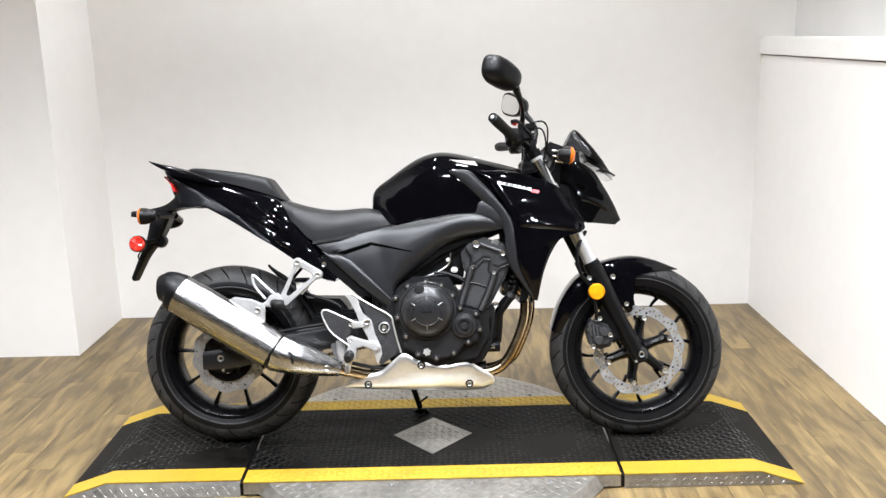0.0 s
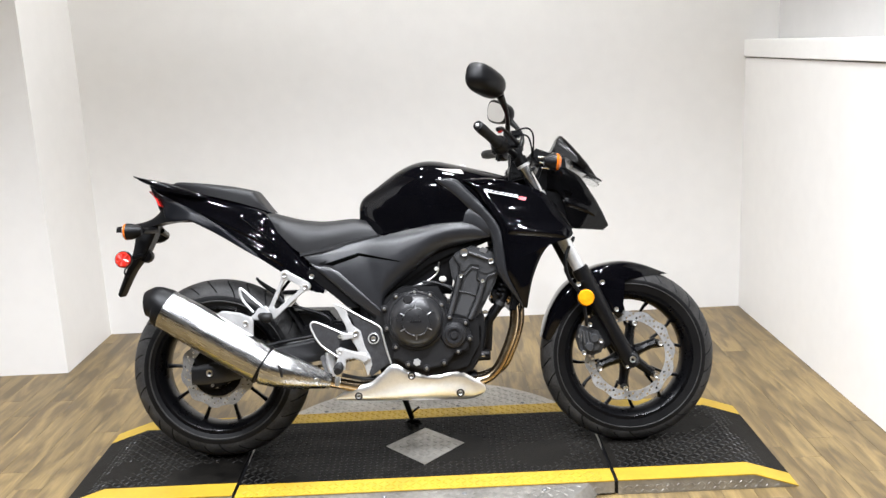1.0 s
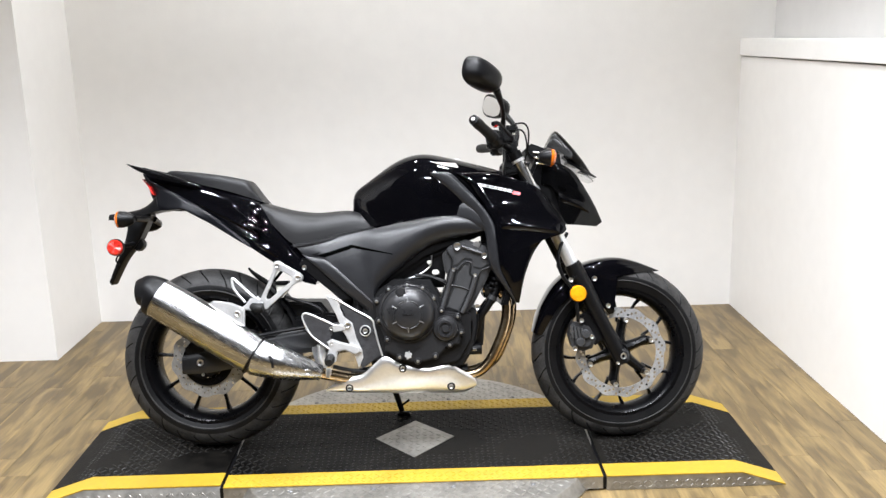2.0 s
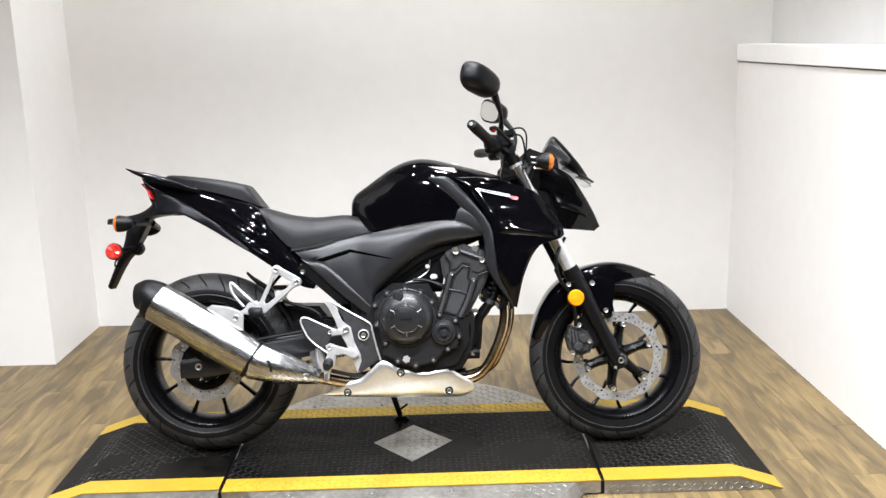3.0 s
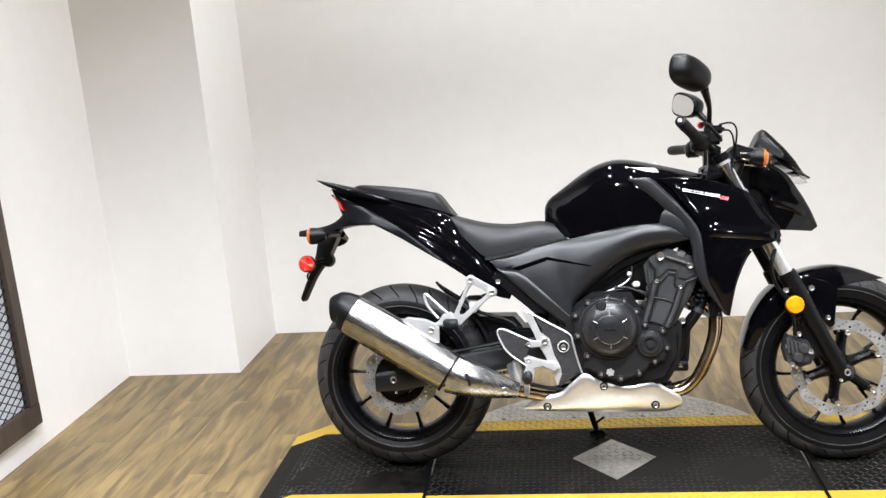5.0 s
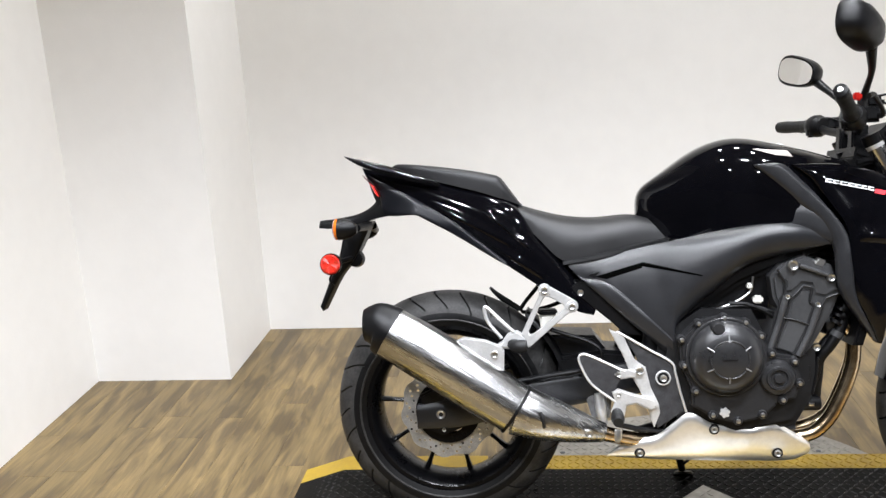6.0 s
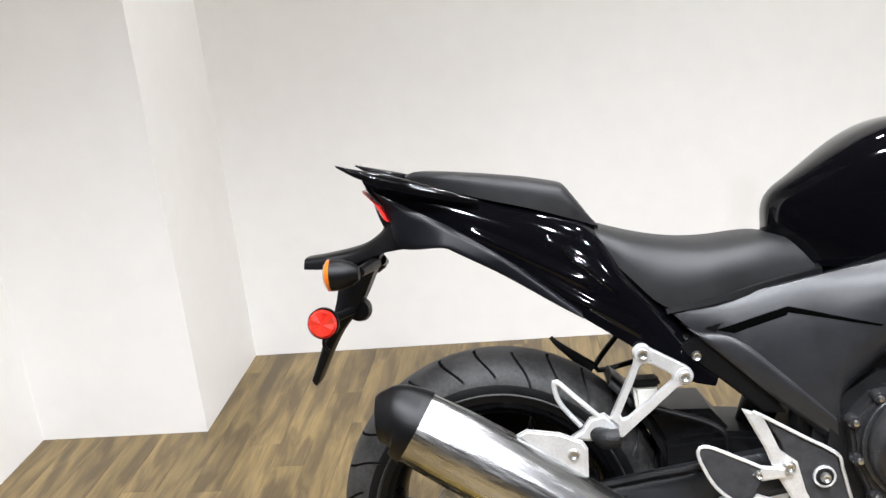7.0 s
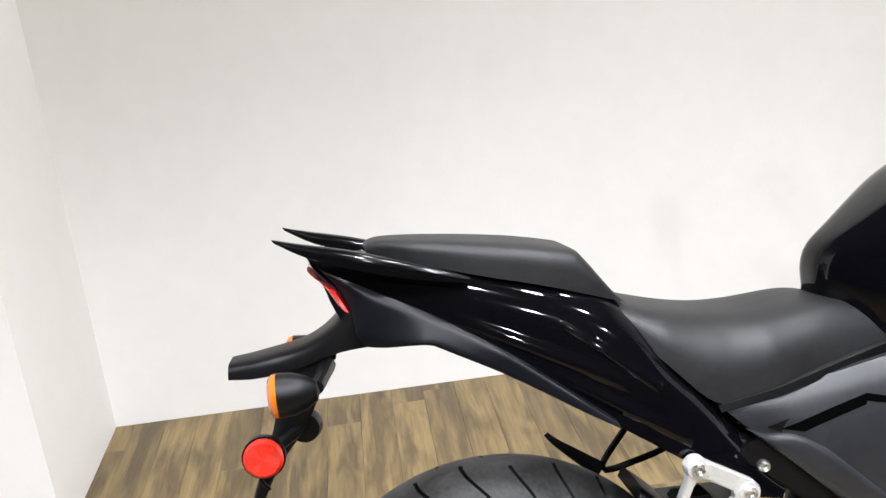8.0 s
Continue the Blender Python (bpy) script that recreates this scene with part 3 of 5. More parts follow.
def wheel(name, centre, R, half, rim_r, hub_r, arms, start, thin, slant, fork=0.55):
    """A cast wheel: rim, hub, forked spokes, tyre."""
    cx, cy, cz = centre
    hw = half * 0.86
    rim = part(name, lathe([(rim_r + 0.004, -hw), (rim_r + 0.006, -hw + 0.004), (rim_r - 0.006, -hw + 0.012), (rim_r - 0.022, -hw * 0.55), (rim_r - 0.024, 0), (rim_r - 0.022, hw * 0.55), (rim_r - 0.006, hw - 0.012), (rim_r + 0.006, hw - 0.004), (rim_r + 0.004, hw),
                            (rim_r - 0.012, hw), (rim_r - 0.020, hw - 0.006), (rim_r - 0.032, hw * 0.5), (rim_r - 0.034, 0), (rim_r - 0.032, -hw * 0.5), (rim_r - 0.020, -hw + 0.006), (rim_r - 0.012, -hw), (rim_r + 0.004, -hw)], centre, segs=96, caps=False), M_RIM, bike, "satin black cast alloy wheel")
    part("tyre", tyre_mesh(centre, R, half, rim_r - 0.002, half * 0.86, slant, 28), M_TYRE, rim, "black road tyre with slanted grooves").data.materials.append(M_TREAD)
    for s in (-1, 1):
        part("sidewall_ridge", lathe([(R - half * 0.86 - 0.006, s * (half - 0.002)), (R - half * 0.86 - 0.003, s * (half + 0.0012)), (R - half * 0.86 + 0.001, s * (half - 0.001))], centre, segs=96, caps=False), M_TREAD, rim)
    part("hub", lathe([(0, -0.055), (0.026, -0.055), (0.03, -0.05), (0.032, -0.03), (hub_r, -0.022), (hub_r, 0.022), (0.032, 0.03), (0.03, 0.05), (0, 0.055)], centre, segs=32), M_RIM, rim)
    for k in range(arms):
        a = radians(start + 360 / arms * k)
        split = math.pi / arms / 2
        on = lambda r, b, y=0.0: (cx + r * math.cos(b), cy + y, cz + r * math.sin(b))
        part("spoke_arm", tube([on(hub_r - 0.012, a, -0.01), on(0.07, a, -0.012), on(0.108, a, -0.012)], [0.023, 0.018, 0.0165, 0.019], 10, 10, 1.2), M_RIM, rim)
        for s in (-1, 1):
            part("spoke", tube([on(0.098, a + s * split * fork), on(0.5 * (0.1 + rim_r), a + s * split * (0.5 + fork / 2)), on(rim_r - 0.03, a + s * split)], [thin * 1.3, thin, thin, thin * 1.4], 10, 8, 1.9), M_RIM, rim)
    return rim


def brake_disc(centre, y, r, r_in, lobes, parent, cells=72, hole=0.0046, t=0.0024, deep=0.024):
    """A wave-edged brake disc, drilled through: one hole in every cell round it."""
    bm = bmesh.new()
    c = Vector((centre[0], centre[1] + y, centre[2]))
    edge = lambda a: r * (1 + deep * math.copysign(abs(math.sin(a * lobes)) ** 0.7, math.sin(a * lobes)))
    at = lambda rad, a, h: bm.verts.new(c + Vector((rad * math.cos(a), h, rad * math.sin(a))))
    step = 2 * math.pi / cells
    for k in range(cells):
        a0, am, a1 = k * step, (k + 0.5) * step, (k + 1) * step
        rh = r_in + (r - r_in) * (0.28, 0.72, 0.5)[k % 3]
        border = [(r_in, a0), (r_in, am), (r_in, a1), (0.5 * (r_in + r), a1), (edge(a1), a1), (edge(am), am), (edge(a0), a0), (0.5 * (r_in + r), a0)]
        hx, hz = rh * math.cos(am), rh * math.sin(am)
        sides = []
        for h in (-t, t):
            out = [at(p[0], p[1], h) for p in border]
            inn = []
            for q in range(8):
                b = am + math.pi + math.radians(-45 + 45 * q) * -1
                inn.append(bm.verts.new(c + Vector((hx + hole * math.cos(b), h, hz + hole * math.sin(b)))))
            # start each hole's corners beside the border's
            best = min(range(8), key=lambda o: sum((out[m].co - inn[(m + o) % 8].co).length for m in range(8)))
            rev = inn[::-1]
            best_r = min(range(8), key=lambda o: sum((out[m].co - rev[(m + o) % 8].co).length for m in range(8)))
            one, two = [inn[(m + best) % 8] for m in range(8)], [rev[(m + best_r) % 8] for m in range(8)]
            inn = min((one, two), key=lambda l: sum((out[m].co - l[m].co).length for m in range(8)))
            for m in range(8):
                bm.faces.new((out[m], out[(m + 1) % 8], inn[(m + 1) % 8], inn[m]))
            sides.append((out, inn))
        (o0, i0), (o1, i1) = sides
        for m in range(8):
            bm.faces.new((i0[m], i0[(m + 1) % 8], i1[(m + 1) % 8], i1[m]))
        for m in (0, 1, 4, 5):
            bm.faces.new((o0[m], o0[m + 1], o1[m + 1], o1[m]))
    bmesh.ops.remove_doubles(bm, verts=bm.verts, dist=1e-5)
    return part("brake_disc", bm, M_DISC, parent, "drilled wave-edged steel brake disc")


front_wheel = wheel("front_wheel", FRONT, 0.2985, 0.058, 0.222, 0.042, 6, 20, 0.0052, -0.9)
rear_wheel = wheel("rear_wheel", REAR, 0.3065, 0.079, 0.222, 0.05, 5, 194, 0.0062, -0.9, 1.0)
front_disc = brake_disc(FRONT, -0.062, 0.152, 0.121, 12, front_wheel)
rear_disc = brake_disc(REAR, -0.085, 0.123, 0.084, 10, rear_wheel, 60, hole=0.0036, deep=0.032)
for k in range(6):
    a = radians(20 + 60 * k)
    spot = lambda r, y: (FRONT[0] + r * math.cos(a), y, FRONT[2] + r * math.sin(a))
    part("disc_boss", rod(spot(0.111, -0.02), spot(0.111, -0.066), [0.011, 0.009], 12), M_RIM, front_wheel)
    bolt(*spot(0.1115, -0.073), 0.0085, front_wheel)
part("disc_carrier", ring(0.058, 0.085, -0.004, 0.004, (REAR[0], -0.083, REAR[2]), 48, 0.002), M_RIM, rear_wheel, "satin black disc carrier")

# --- fork, brake and front mudguard ---
for side in (-1, 1):
    low, top = Vector((0.705, side * 0.108, 0.275)), Vector((0.362, side * 0.105, 0.975))
    at = lambda s: tuple(low.lerp(top, s))
    leg = part("fork_leg", tube([at(-0.02), at(0.05), at(0.2), at(0.455)], [0.026, 0.026, 0.023, 0.027, 0.030, 0.029], 14, 16), M_BLACKPL, bike, "black lower fork leg")
    # the far tube is coloured black for the shade it stands in
    part("fork_tube", rod(at(0.45), at(0.83), 0.0215, 18), M_ALU if side < 0 else M_BLACKPL, leg, "chrome fork tube" if side < 0 else "")
    part("dust_seal", rod(at(0.445), at(0.462), 0.027, 18), M_BLACKPL, leg)
    part("fork_top", rod(at(0.83), at(0.965), 0.0215, 18), M_CHROME, leg)
    part("fork_collar", rod(at(0.955), at(0.968), 0.0225, 18), M_ALU, leg)
    part("fork_cap", rod(at(0.968), at(1.0), 0.0225, 18), M_BLACKPL, leg)
    part("axle_clamp", lathe([(0, -0.018), (0.02, -0.018), (0.028, -0.012), (0.028, 0.02), (0, 0.02)], (0.707, side * 0.108, 0.284), segs=24), M_BLACKPL, leg)
    if side < 0:
        part("axle_ring", ring(0.014, 0.021, -0.003, 0.004, (0.708, -0.127, 0.2855), 28, 0.0015), M_ENGINE, leg)
        bolt(0.708, -0.134, 0.2855, 0.012, leg)
        bolt(0.69, -0.131, 0.262, 0.005, leg)
for z, x in ((0.93, 0.384), (0.71, 0.492)):
    part("fork_clamp", plate([(x - 0.06, z - 0.035), (x + 0.025, z - 0.015), (x + 0.025, z + 0.012), (x - 0.06, z - 0.008)], -0.112, 0.112, 0.008), M_BLACKPL, bike)

part("front_mudguard", hull([(0.416, 0.362), (0.44, 0.438), (0.49, 0.522), (0.55, 0.571), (0.615, 0.600), (0.70, 0.612), (0.775, 0.598), (0.86, 0.563)],
                            [(0.448, 0.352), (0.478, 0.41), (0.52, 0.468), (0.575, 0.508), (0.635, 0.532), (0.70, 0.545), (0.77, 0.556), (0.86, 0.5605)],
                            [0.05, 0.066, 0.074, 0.076, 0.074, 0.066, 0.05, 0.02], nu=44, e=0.5), M_GLOSS, bike, "gloss black front mudguard")
for side in (-1, 1):
    part("mudguard_stay", panel([(0.585, 0.575), (0.64, 0.575), (0.705, 0.548)], [(0.60, 0.55), (0.665, 0.43), (0.688, 0.425)], [0.08], [0.088], 0.003, 0.006, side, 12, 8), M_GLOSS, bike)
bolt(0.624, -0.097, 0.545, 0.009)
bolt(0.668, -0.102, 0.452, 0.008)
reflector = part("side_reflector", lathe([(0, -0.006), (0.024, -0.004), (0.027, 0.0), (0.028, 0.008), (0, 0.008)], (0.56, -0.15, 0.5), segs=32), M_AMBER, bike, "round amber side reflector")
part("reflector_base", lathe([(0, 0.004), (0.0295, 0.004), (0.0295, 0.014), (0, 0.014)], (0.56, -0.15, 0.5), segs=32), M_BLACKPL, reflector)

caliper = part("brake_caliper", plate([(0.545, 0.405), (0.60, 0.385), (0.622, 0.345), (0.608, 0.312), (0.575, 0.302), (0.54, 0.318), (0.53, 0.36)], -0.125, -0.045, 0.014), M_ENGINE, bike, "dark grey front brake caliper")
for bx, bz in ((0.566, 0.335), (0.585, 0.362)):
    part("piston_cap", lathe([(0, -0.012), (0.012, -0.012), (0.015, -0.008), (0.015, 0.01), (0, 0.01)], (bx, -0.125, bz), segs=20), M_ENGINE, caliper)
for bx, bz in ((0.572, 0.408), (0.605, 0.352), (0.548, 0.315), (0.537, 0.372)):
    bolt(bx, -0.13, bz, 0.008, caliper)
for k in range(4):
    part("caliper_fin", rod((0.536 + 0.011 * k, -0.128, 0.395 - 0.004 * k), (0.540 + 0.013 * k, -0.129, 0.352 - 0.006 * k), [0.0045, 0.005, 0.004], 8), M_ENGINE, caliper)
part("caliper_bracket", plate([(0.56, 0.42), (0.60, 0.44), (0.66, 0.35), (0.62, 0.32)], -0.105, -0.09, 0.004), M_BLACKPL, caliper)

# --- tank, seats, tail ---
tank = part("fuel_tank", hull([(-0.189, 0.80), (-0.187, 0.84), (-0.172, 0.868), (-0.132, 0.897), (-0.05, 0.953), (0.013, 0.979), (0.072, 0.983), (0.15, 0.967), (0.287, 0.93), (0.36, 0.908)],
                              [(-0.187, 0.79), (-0.155, 0.762), (-0.122, 0.739), (-0.06, 0.735), (0.01, 0.745), (0.123, 0.763), (0.19, 0.78), (0.25, 0.80), (0.36, 0.84)],
                              [0.024, 0.056, 0.090, 0.121, 0.148, 0.163, 0.166, 0.155, 0.12, 0.08], 56, 32, 0.58), M_GLOSS, bike, "gloss black fuel tank")
part("filler_cap", lathe([(0, 0.012), (0.03, 0.012), (0.038, 0.006), (0.04, -0.01), (0, -0.01)], (0.15, 0, 0.950), (-0.25, 0, 1), 32), M_ALU, tank, "round silver filler cap")
part("rider_seat", hull([(-0.505, 0.838), (-0.425, 0.813), (-0.36, 0.799), (-0.295, 0.794), (-0.21, 0.799), (-0.165, 0.79)],
                        [(-0.51, 0.825), (-0.44, 0.745), (-0.378, 0.69), (-0.30, 0.702), (-0.21, 0.722), (-0.122, 0.736)],
                        [0.085, 0.115, 0.125, 0.125, 0.11, 0.09], 44, 24, 0.6), M_SEAT, bike, "black vinyl rider seat")
part("pillion_seat", hull([(-0.822, 0.945), (-0.80, 0.951), (-0.72, 0.943), (-0.62, 0.928), (-0.556, 0.914), (-0.541, 0.909), (-0.530, 0.897), (-0.487, 0.836)],
                          [(-0.815, 0.932), (-0.76, 0.918), (-0.68, 0.895), (-0.60, 0.873), (-0.54, 0.853), (-0.51, 0.842), (-0.482, 0.832)],
                          [0.035, 0.06, 0.075, 0.085, 0.088, 0.085, 0.072], 44, 28, 0.34), M_SEAT, bike, "black vinyl pillion seat")
tail = part("tail_cowl", hull([(-0.90, 0.945), (-0.81, 0.932), (-0.68, 0.905), (-0.505, 0.845), (-0.43, 0.755), (-0.376, 0.69), (-0.30, 0.575)],
                              [(-0.895, 0.935), (-0.84, 0.885), (-0.748, 0.820), (-0.604, 0.737), (-0.454, 0.636), (-0.36, 0.569), (-0.31, 0.553)],
                              [0.045, 0.075, 0.095, 0.115, 0.135, 0.14, 0.135], 50, 24, 0.5), M_GLOSS, bike, "gloss black tail cowl")
bolt(-0.343, -0.163, 0.612, 0.008)
for side in (-1, 1):
    part("grab_rail", hull([(-0.936, 0.974), (-0.90, 0.964), (-0.83, 0.946), (-0.74, 0.915), (-0.69, 0.895)], [(-0.932, 0.969), (-0.89, 0.945), (-0.81, 0.916), (-0.73, 0.895), (-0.69, 0.889)], [0.006, 0.013, 0.016, 0.012, 0.005], 24, 12, 0.6), M_COWL, bike, "gloss black grab rail").location.y = side * 0.088
    part("tail_lower_trim", panel([(-0.884, 0.925), (-0.845, 0.905), (-0.805, 0.884), (-0.765, 0.863), (-0.725, 0.840), (-0.644, 0.787), (-0.56, 0.721), (-0.525, 0.693)],
                                  [(-0.868, 0.908), (-0.851, 0.868), (-0.836, 0.819), (-0.765, 0.8165), (-0.750, 0.8145), (-0.738, 0.809), (-0.646, 0.758), (-0.561, 0.706), (-0.522, 0.683)],
                                  [0.052, 0.069, 0.085, 0.098, 0.109, 0.124, 0.137, 0.144], [0.054, 0.067, 0.080, 0.106, 0.110, 0.113, 0.127, 0.140, 0.147], 0.001, 0.03, side, 44, 10), M_TAILTRIM, bike, "satin blue-black trim under the tail")
tail_lamp = part("tail_lamp", hull([(-0.900, 0.925), (-0.882, 0.906), (-0.865, 0.878)], [(-0.886, 0.912), (-0.863, 0.891), (-0.850, 0.867)], [0.064, 0.078, 0.086], 14, 14, 0.5), M_REDLENS, bike, "red tail lamp")
under = part("tail_underside", hull([(-0.897, 0.936), (-0.85, 0.90), (-0.80, 0.88), (-0.72, 0.85), (-0.60, 0.79)], [(-0.884, 0.912), (-0.866, 0.86), (-0.835, 0.818), (-0.75, 0.818), (-0.61, 0.738)], [0.045, 0.056, 0.068, 0.08, 0.085], 24, 14, 0.45), M_BLACKPL, bike, "matte black tail underside")
holder = part("plate_holder", hull([(-1.021, 0.808), (-0.981, 0.812), (-0.916, 0.824), (-0.875, 0.847), (-0.855, 0.872), (-0.82, 0.875)], [(-1.023, 0.788), (-0.985, 0.786), (-0.93, 0.792), (-0.894, 0.803), (-0.858, 0.812), (-0.80, 0.819)], [0.035, 0.04, 0.041, 0.046, 0.062, 0.078], 28, 14, 0.45), M_BLACKPL, bike, "matte black licence plate holder")
part("plate_bracket", panel([(-0.955, 0.795), (-0.972, 0.715), (-1.002, 0.645), (-1.03, 0.578)], [(-0.880, 0.803), (-0.925, 0.714), (-0.975, 0.652), (-1.022, 0.565)], [0.03], [0.03], 0.004, 0.06, -1, 20, 8), M_BLACKPL, holder)
part("plate_lamp", lathe([(0, -0.02), (0.02, -0.018), (0.024, 0.0), (0.02, 0.018), (0, 0.02)], (-0.932, 0.0, 0.702), segs=20), M_BLACKPL, holder)
part("cable_loop", tube([(-0.978, -0.045, 0.676), (-0.992, -0.05, 0.662), (-0.996, -0.05, 0.648), (-0.988, -0.04, 0.632)], 0.003, 16, 6), M_BLACKPL, holder)
for side in (-1, 1):
    stalk = part("rear_indicator", rod((-0.89, side * 0.03, 0.79), (-0.90, side * 0.135, 0.788 - 0.014 * (side > 0)), [0.012, 0.009]), M_BLACKPL, holder)
    part("indicator_body", lathe([(0, -0.047), (0.012, -0.044), (0.021, -0.031), (0.0265, -0.014), (0.028, 0.004), (0, 0.004)], (-0.943, side * 0.145, 0.787 - 0.014 * (side > 0)), (-1, 0, 0), 24), M_BLACKPL, stalk)
    part("indicator_lens", lathe([(0.0278, 0.004), (0.027, 0.010), (0.021, 0.015), (0, 0.018)], (-0.943, side * 0.145, 0.787 - 0.014 * (side > 0)), (-1, 0, 0), 24), M_ORANGE, stalk, "orange indicator lens")
refl = part("rear_reflector", lathe([(0, -0.005), (0.022, -0.004), (0.026, 0.0), (0.026, 0.008), (0, 0.008)], (-0.982, -0.10, 0.695), segs=28), M_RED, holder, "round red side reflector")
facets = bmesh.new()
hub = facets.verts.new((-0.982, -0.1065, 0.695))
rim = [facets.verts.new((-0.982 + 0.0215 * math.cos(radians(30 * k)), -0.1035 - 0.0035 * (k % 2), 0.695 + 0.0215 * math.sin(radians(30 * k)))) for k in range(12)]
for k in range(12):
    facets.faces.new((hub, rim[k], rim[(k + 1) % 12]))
part("reflector_lens", facets, M_RED, refl, sharp=1.0)
part("reflector_base", lathe([(0, 0.004), (0.0285, 0.004), (0.0285, 0.014), (0, 0.014)], (-0.982, -0.10, 0.695), segs=28), M_BLACKPL, refl)
part("reflector_arm", rod((-0.98, -0.09, 0.695), (-0.94, -0.03, 0.705), 0.008), M_BLACKPL, refl)

# --- side panels ---
for side in (-1, 1):
    part("side_cover", panel([(-0.385, 0.69), (-0.25, 0.706), (-0.121, 0.732), (0.01, 0.757), (0.123, 0.774), (0.20, 0.762), (0.256, 0.73)],
                             [(-0.295, 0.605), (-0.21, 0.525), (-0.119, 0.452), (-0.108, 0.53), (-0.012, 0.612), (0.084, 0.676), (0.25, 0.716)],
                             [0.116, 0.122, 0.130, 0.140, 0.152, 0.162, 0.17], [0.135, 0.142, 0.156, 0.152, 0.140, 0.150, 0.170], [0.012, 0.014, 0.016, 0.026, 0.032, 0.024, 0.008], 0.014, side, 48, 18), M_MATTE, bike, "matte charcoal side cover")
    part("tank_shroud_trim", panel([(0.079, 0.913), (0.141, 0.912), (0.185, 0.872), (0.232, 0.818), (0.281, 0.745), (0.292, 0.67), (0.305, 0.58), (0.357, 0.478)],
                                   [(0.080, 0.908), (0.112, 0.882), (0.139, 0.856), (0.187, 0.808), (0.232, 0.765), (0.256, 0.70), (0.268, 0.60), (0.345, 0.482)],
                                   [0.160, 0.164, 0.172, 0.184, 0.196, 0.196, 0.194, 0.182], [0.158, 0.164, 0.168, 0.176, 0.184, 0.187, 0.186, 0.180], 0.003, 0.014, side, 48, 10), M_MATTE, bike, "matte charcoal shroud trim")
    part("radiator_shroud", panel([(0.166, 0.91), (0.274, 0.908), (0.36, 0.885), (0.429, 0.853), (0.474, 0.778), (0.516, 0.729), (0.509, 0.702), (0.435, 0.676), (0.385, 0.585), (0.36, 0.478)],
                                  [(0.17, 0.905), (0.20, 0.88), (0.218, 0.86), (0.25, 0.81), (0.281, 0.755), (0.288, 0.70), (0.292, 0.67), (0.298, 0.62), (0.305, 0.58), (0.35, 0.479)],
                                  [0.155, 0.15, 0.15, 0.155, 0.175, 0.19, 0.2, 0.2, 0.2, 0.185], [0.158, 0.165, 0.18, 0.195, 0.198, 0.2, 0.2, 0.196, 0.19, 0.182], 0.009, 0.012, side, 64, 20), M_GLOSS, bike, "gloss black radiator shroud")
    part("shroud_inner_panel", panel([(0.395, 0.874), (0.438, 0.853), (0.482, 0.800), (0.522, 0.733)], [(0.395, 0.858), (0.425, 0.832), (0.455, 0.790), (0.506, 0.722)], [0.136, 0.140, 0.160, 0.184], [0.142, 0.148, 0.170, 0.188], 0.004, 0.01, side, 24, 8), M_COWL, bike, "satin black inner panel of the shroud")
    part("shroud_infill", panel([(0.128, 0.768), (0.150, 0.786), (0.172, 0.813), (0.205, 0.806), (0.24, 0.785)], [(0.130, 0.764), (0.160, 0.758), (0.193, 0.748), (0.225, 0.735), (0.252, 0.722)], [0.158, 0.162, 0.166, 0.172, 0.176], [0.160, 0.166, 0.171, 0.176, 0.18], 0.0, 0.012, side, 20, 6), M_MATTE, bike)
    fin = part("side_cover_fin", panel([(-0.332, 0.646), (-0.272, 0.634), (-0.20, 0.570), (-0.124, 0.496)], [(-0.352, 0.655), (-0.295, 0.604), (-0.21, 0.524), (-0.119, 0.451)], [0.134, 0.149, 0.161, 0.166], [0.142, 0.147, 0.151, 0.157], 0.001, 0.012, side, 24, 8), M_MATTE, bike, "matte charcoal fin of the side cover")

part("seat_base", hull([(-0.385, 0.692), (-0.30, 0.707), (-0.21, 0.727), (-0.118, 0.742)], [(-0.382, 0.680), (-0.30, 0.692), (-0.21, 0.710), (-0.118, 0.727)], [0.128, 0.13, 0.118, 0.10], 20, 10, 0.3), M_BLACKPL, bike)

# --- headlight cowl ---
cowl = part("headlight_cowl", hull([(0.46, 0.955), (0.52, 0.938), (0.565, 0.908), (0.592, 0.870), (0.618, 0.828), (0.643, 0.782), (0.664, 0.738)],
                                   [(0.452, 0.868), (0.482, 0.862), (0.499, 0.833), (0.512, 0.785), (0.526, 0.736), (0.575, 0.728), (0.643, 0.721)],
                                   [0.09, 0.104, 0.108, 0.106, 0.098, 0.080, 0.05], 48, 28, 0.24), M_COWL, bike, "satin black headlight cowl")
part("fly_screen", hull([(0.505, 1.047), (0.52, 1.05), (0.56, 1.003), (0.60, 0.95), (0.632, 0.905)], [(0.478, 0.995), (0.505, 0.985), (0.55, 0.955), (0.585, 0.925), (0.622, 0.895)], [0.05, 0.07, 0.085, 0.08, 0.045], 24, 16, 0.55), M_SMOKE, cowl, "dark smoked fly screen")
part("lower_screen", hull([(0.535, 0.957), (0.588, 0.930), (0.650, 0.892)], [(0.545, 0.937), (0.592, 0.908), (0.646, 0.886)], [0.088, 0.086, 0.04], 20, 14, 0.5), M_COWL, cowl, "gloss black blade under the fly screen")
part("headlight_lens", hull([(0.590, 0.902), (0.620, 0.892), (0.638, 0.880)], [(0.600, 0.892), (0.622, 0.880), (0.634, 0.872)], [0.094, 0.082, 0.052], 16, 14, 0.5), M_CLEAR, cowl, "clear headlight lens")

part("headlight_bracket", plate([(0.40, 0.87), (0.44, 0.965), (0.52, 0.97), (0.54, 0.80), (0.51, 0.715), (0.46, 0.70), (0.42, 0.80)], -0.082, 0.082, 0.012), M_BLACKPL, bike)

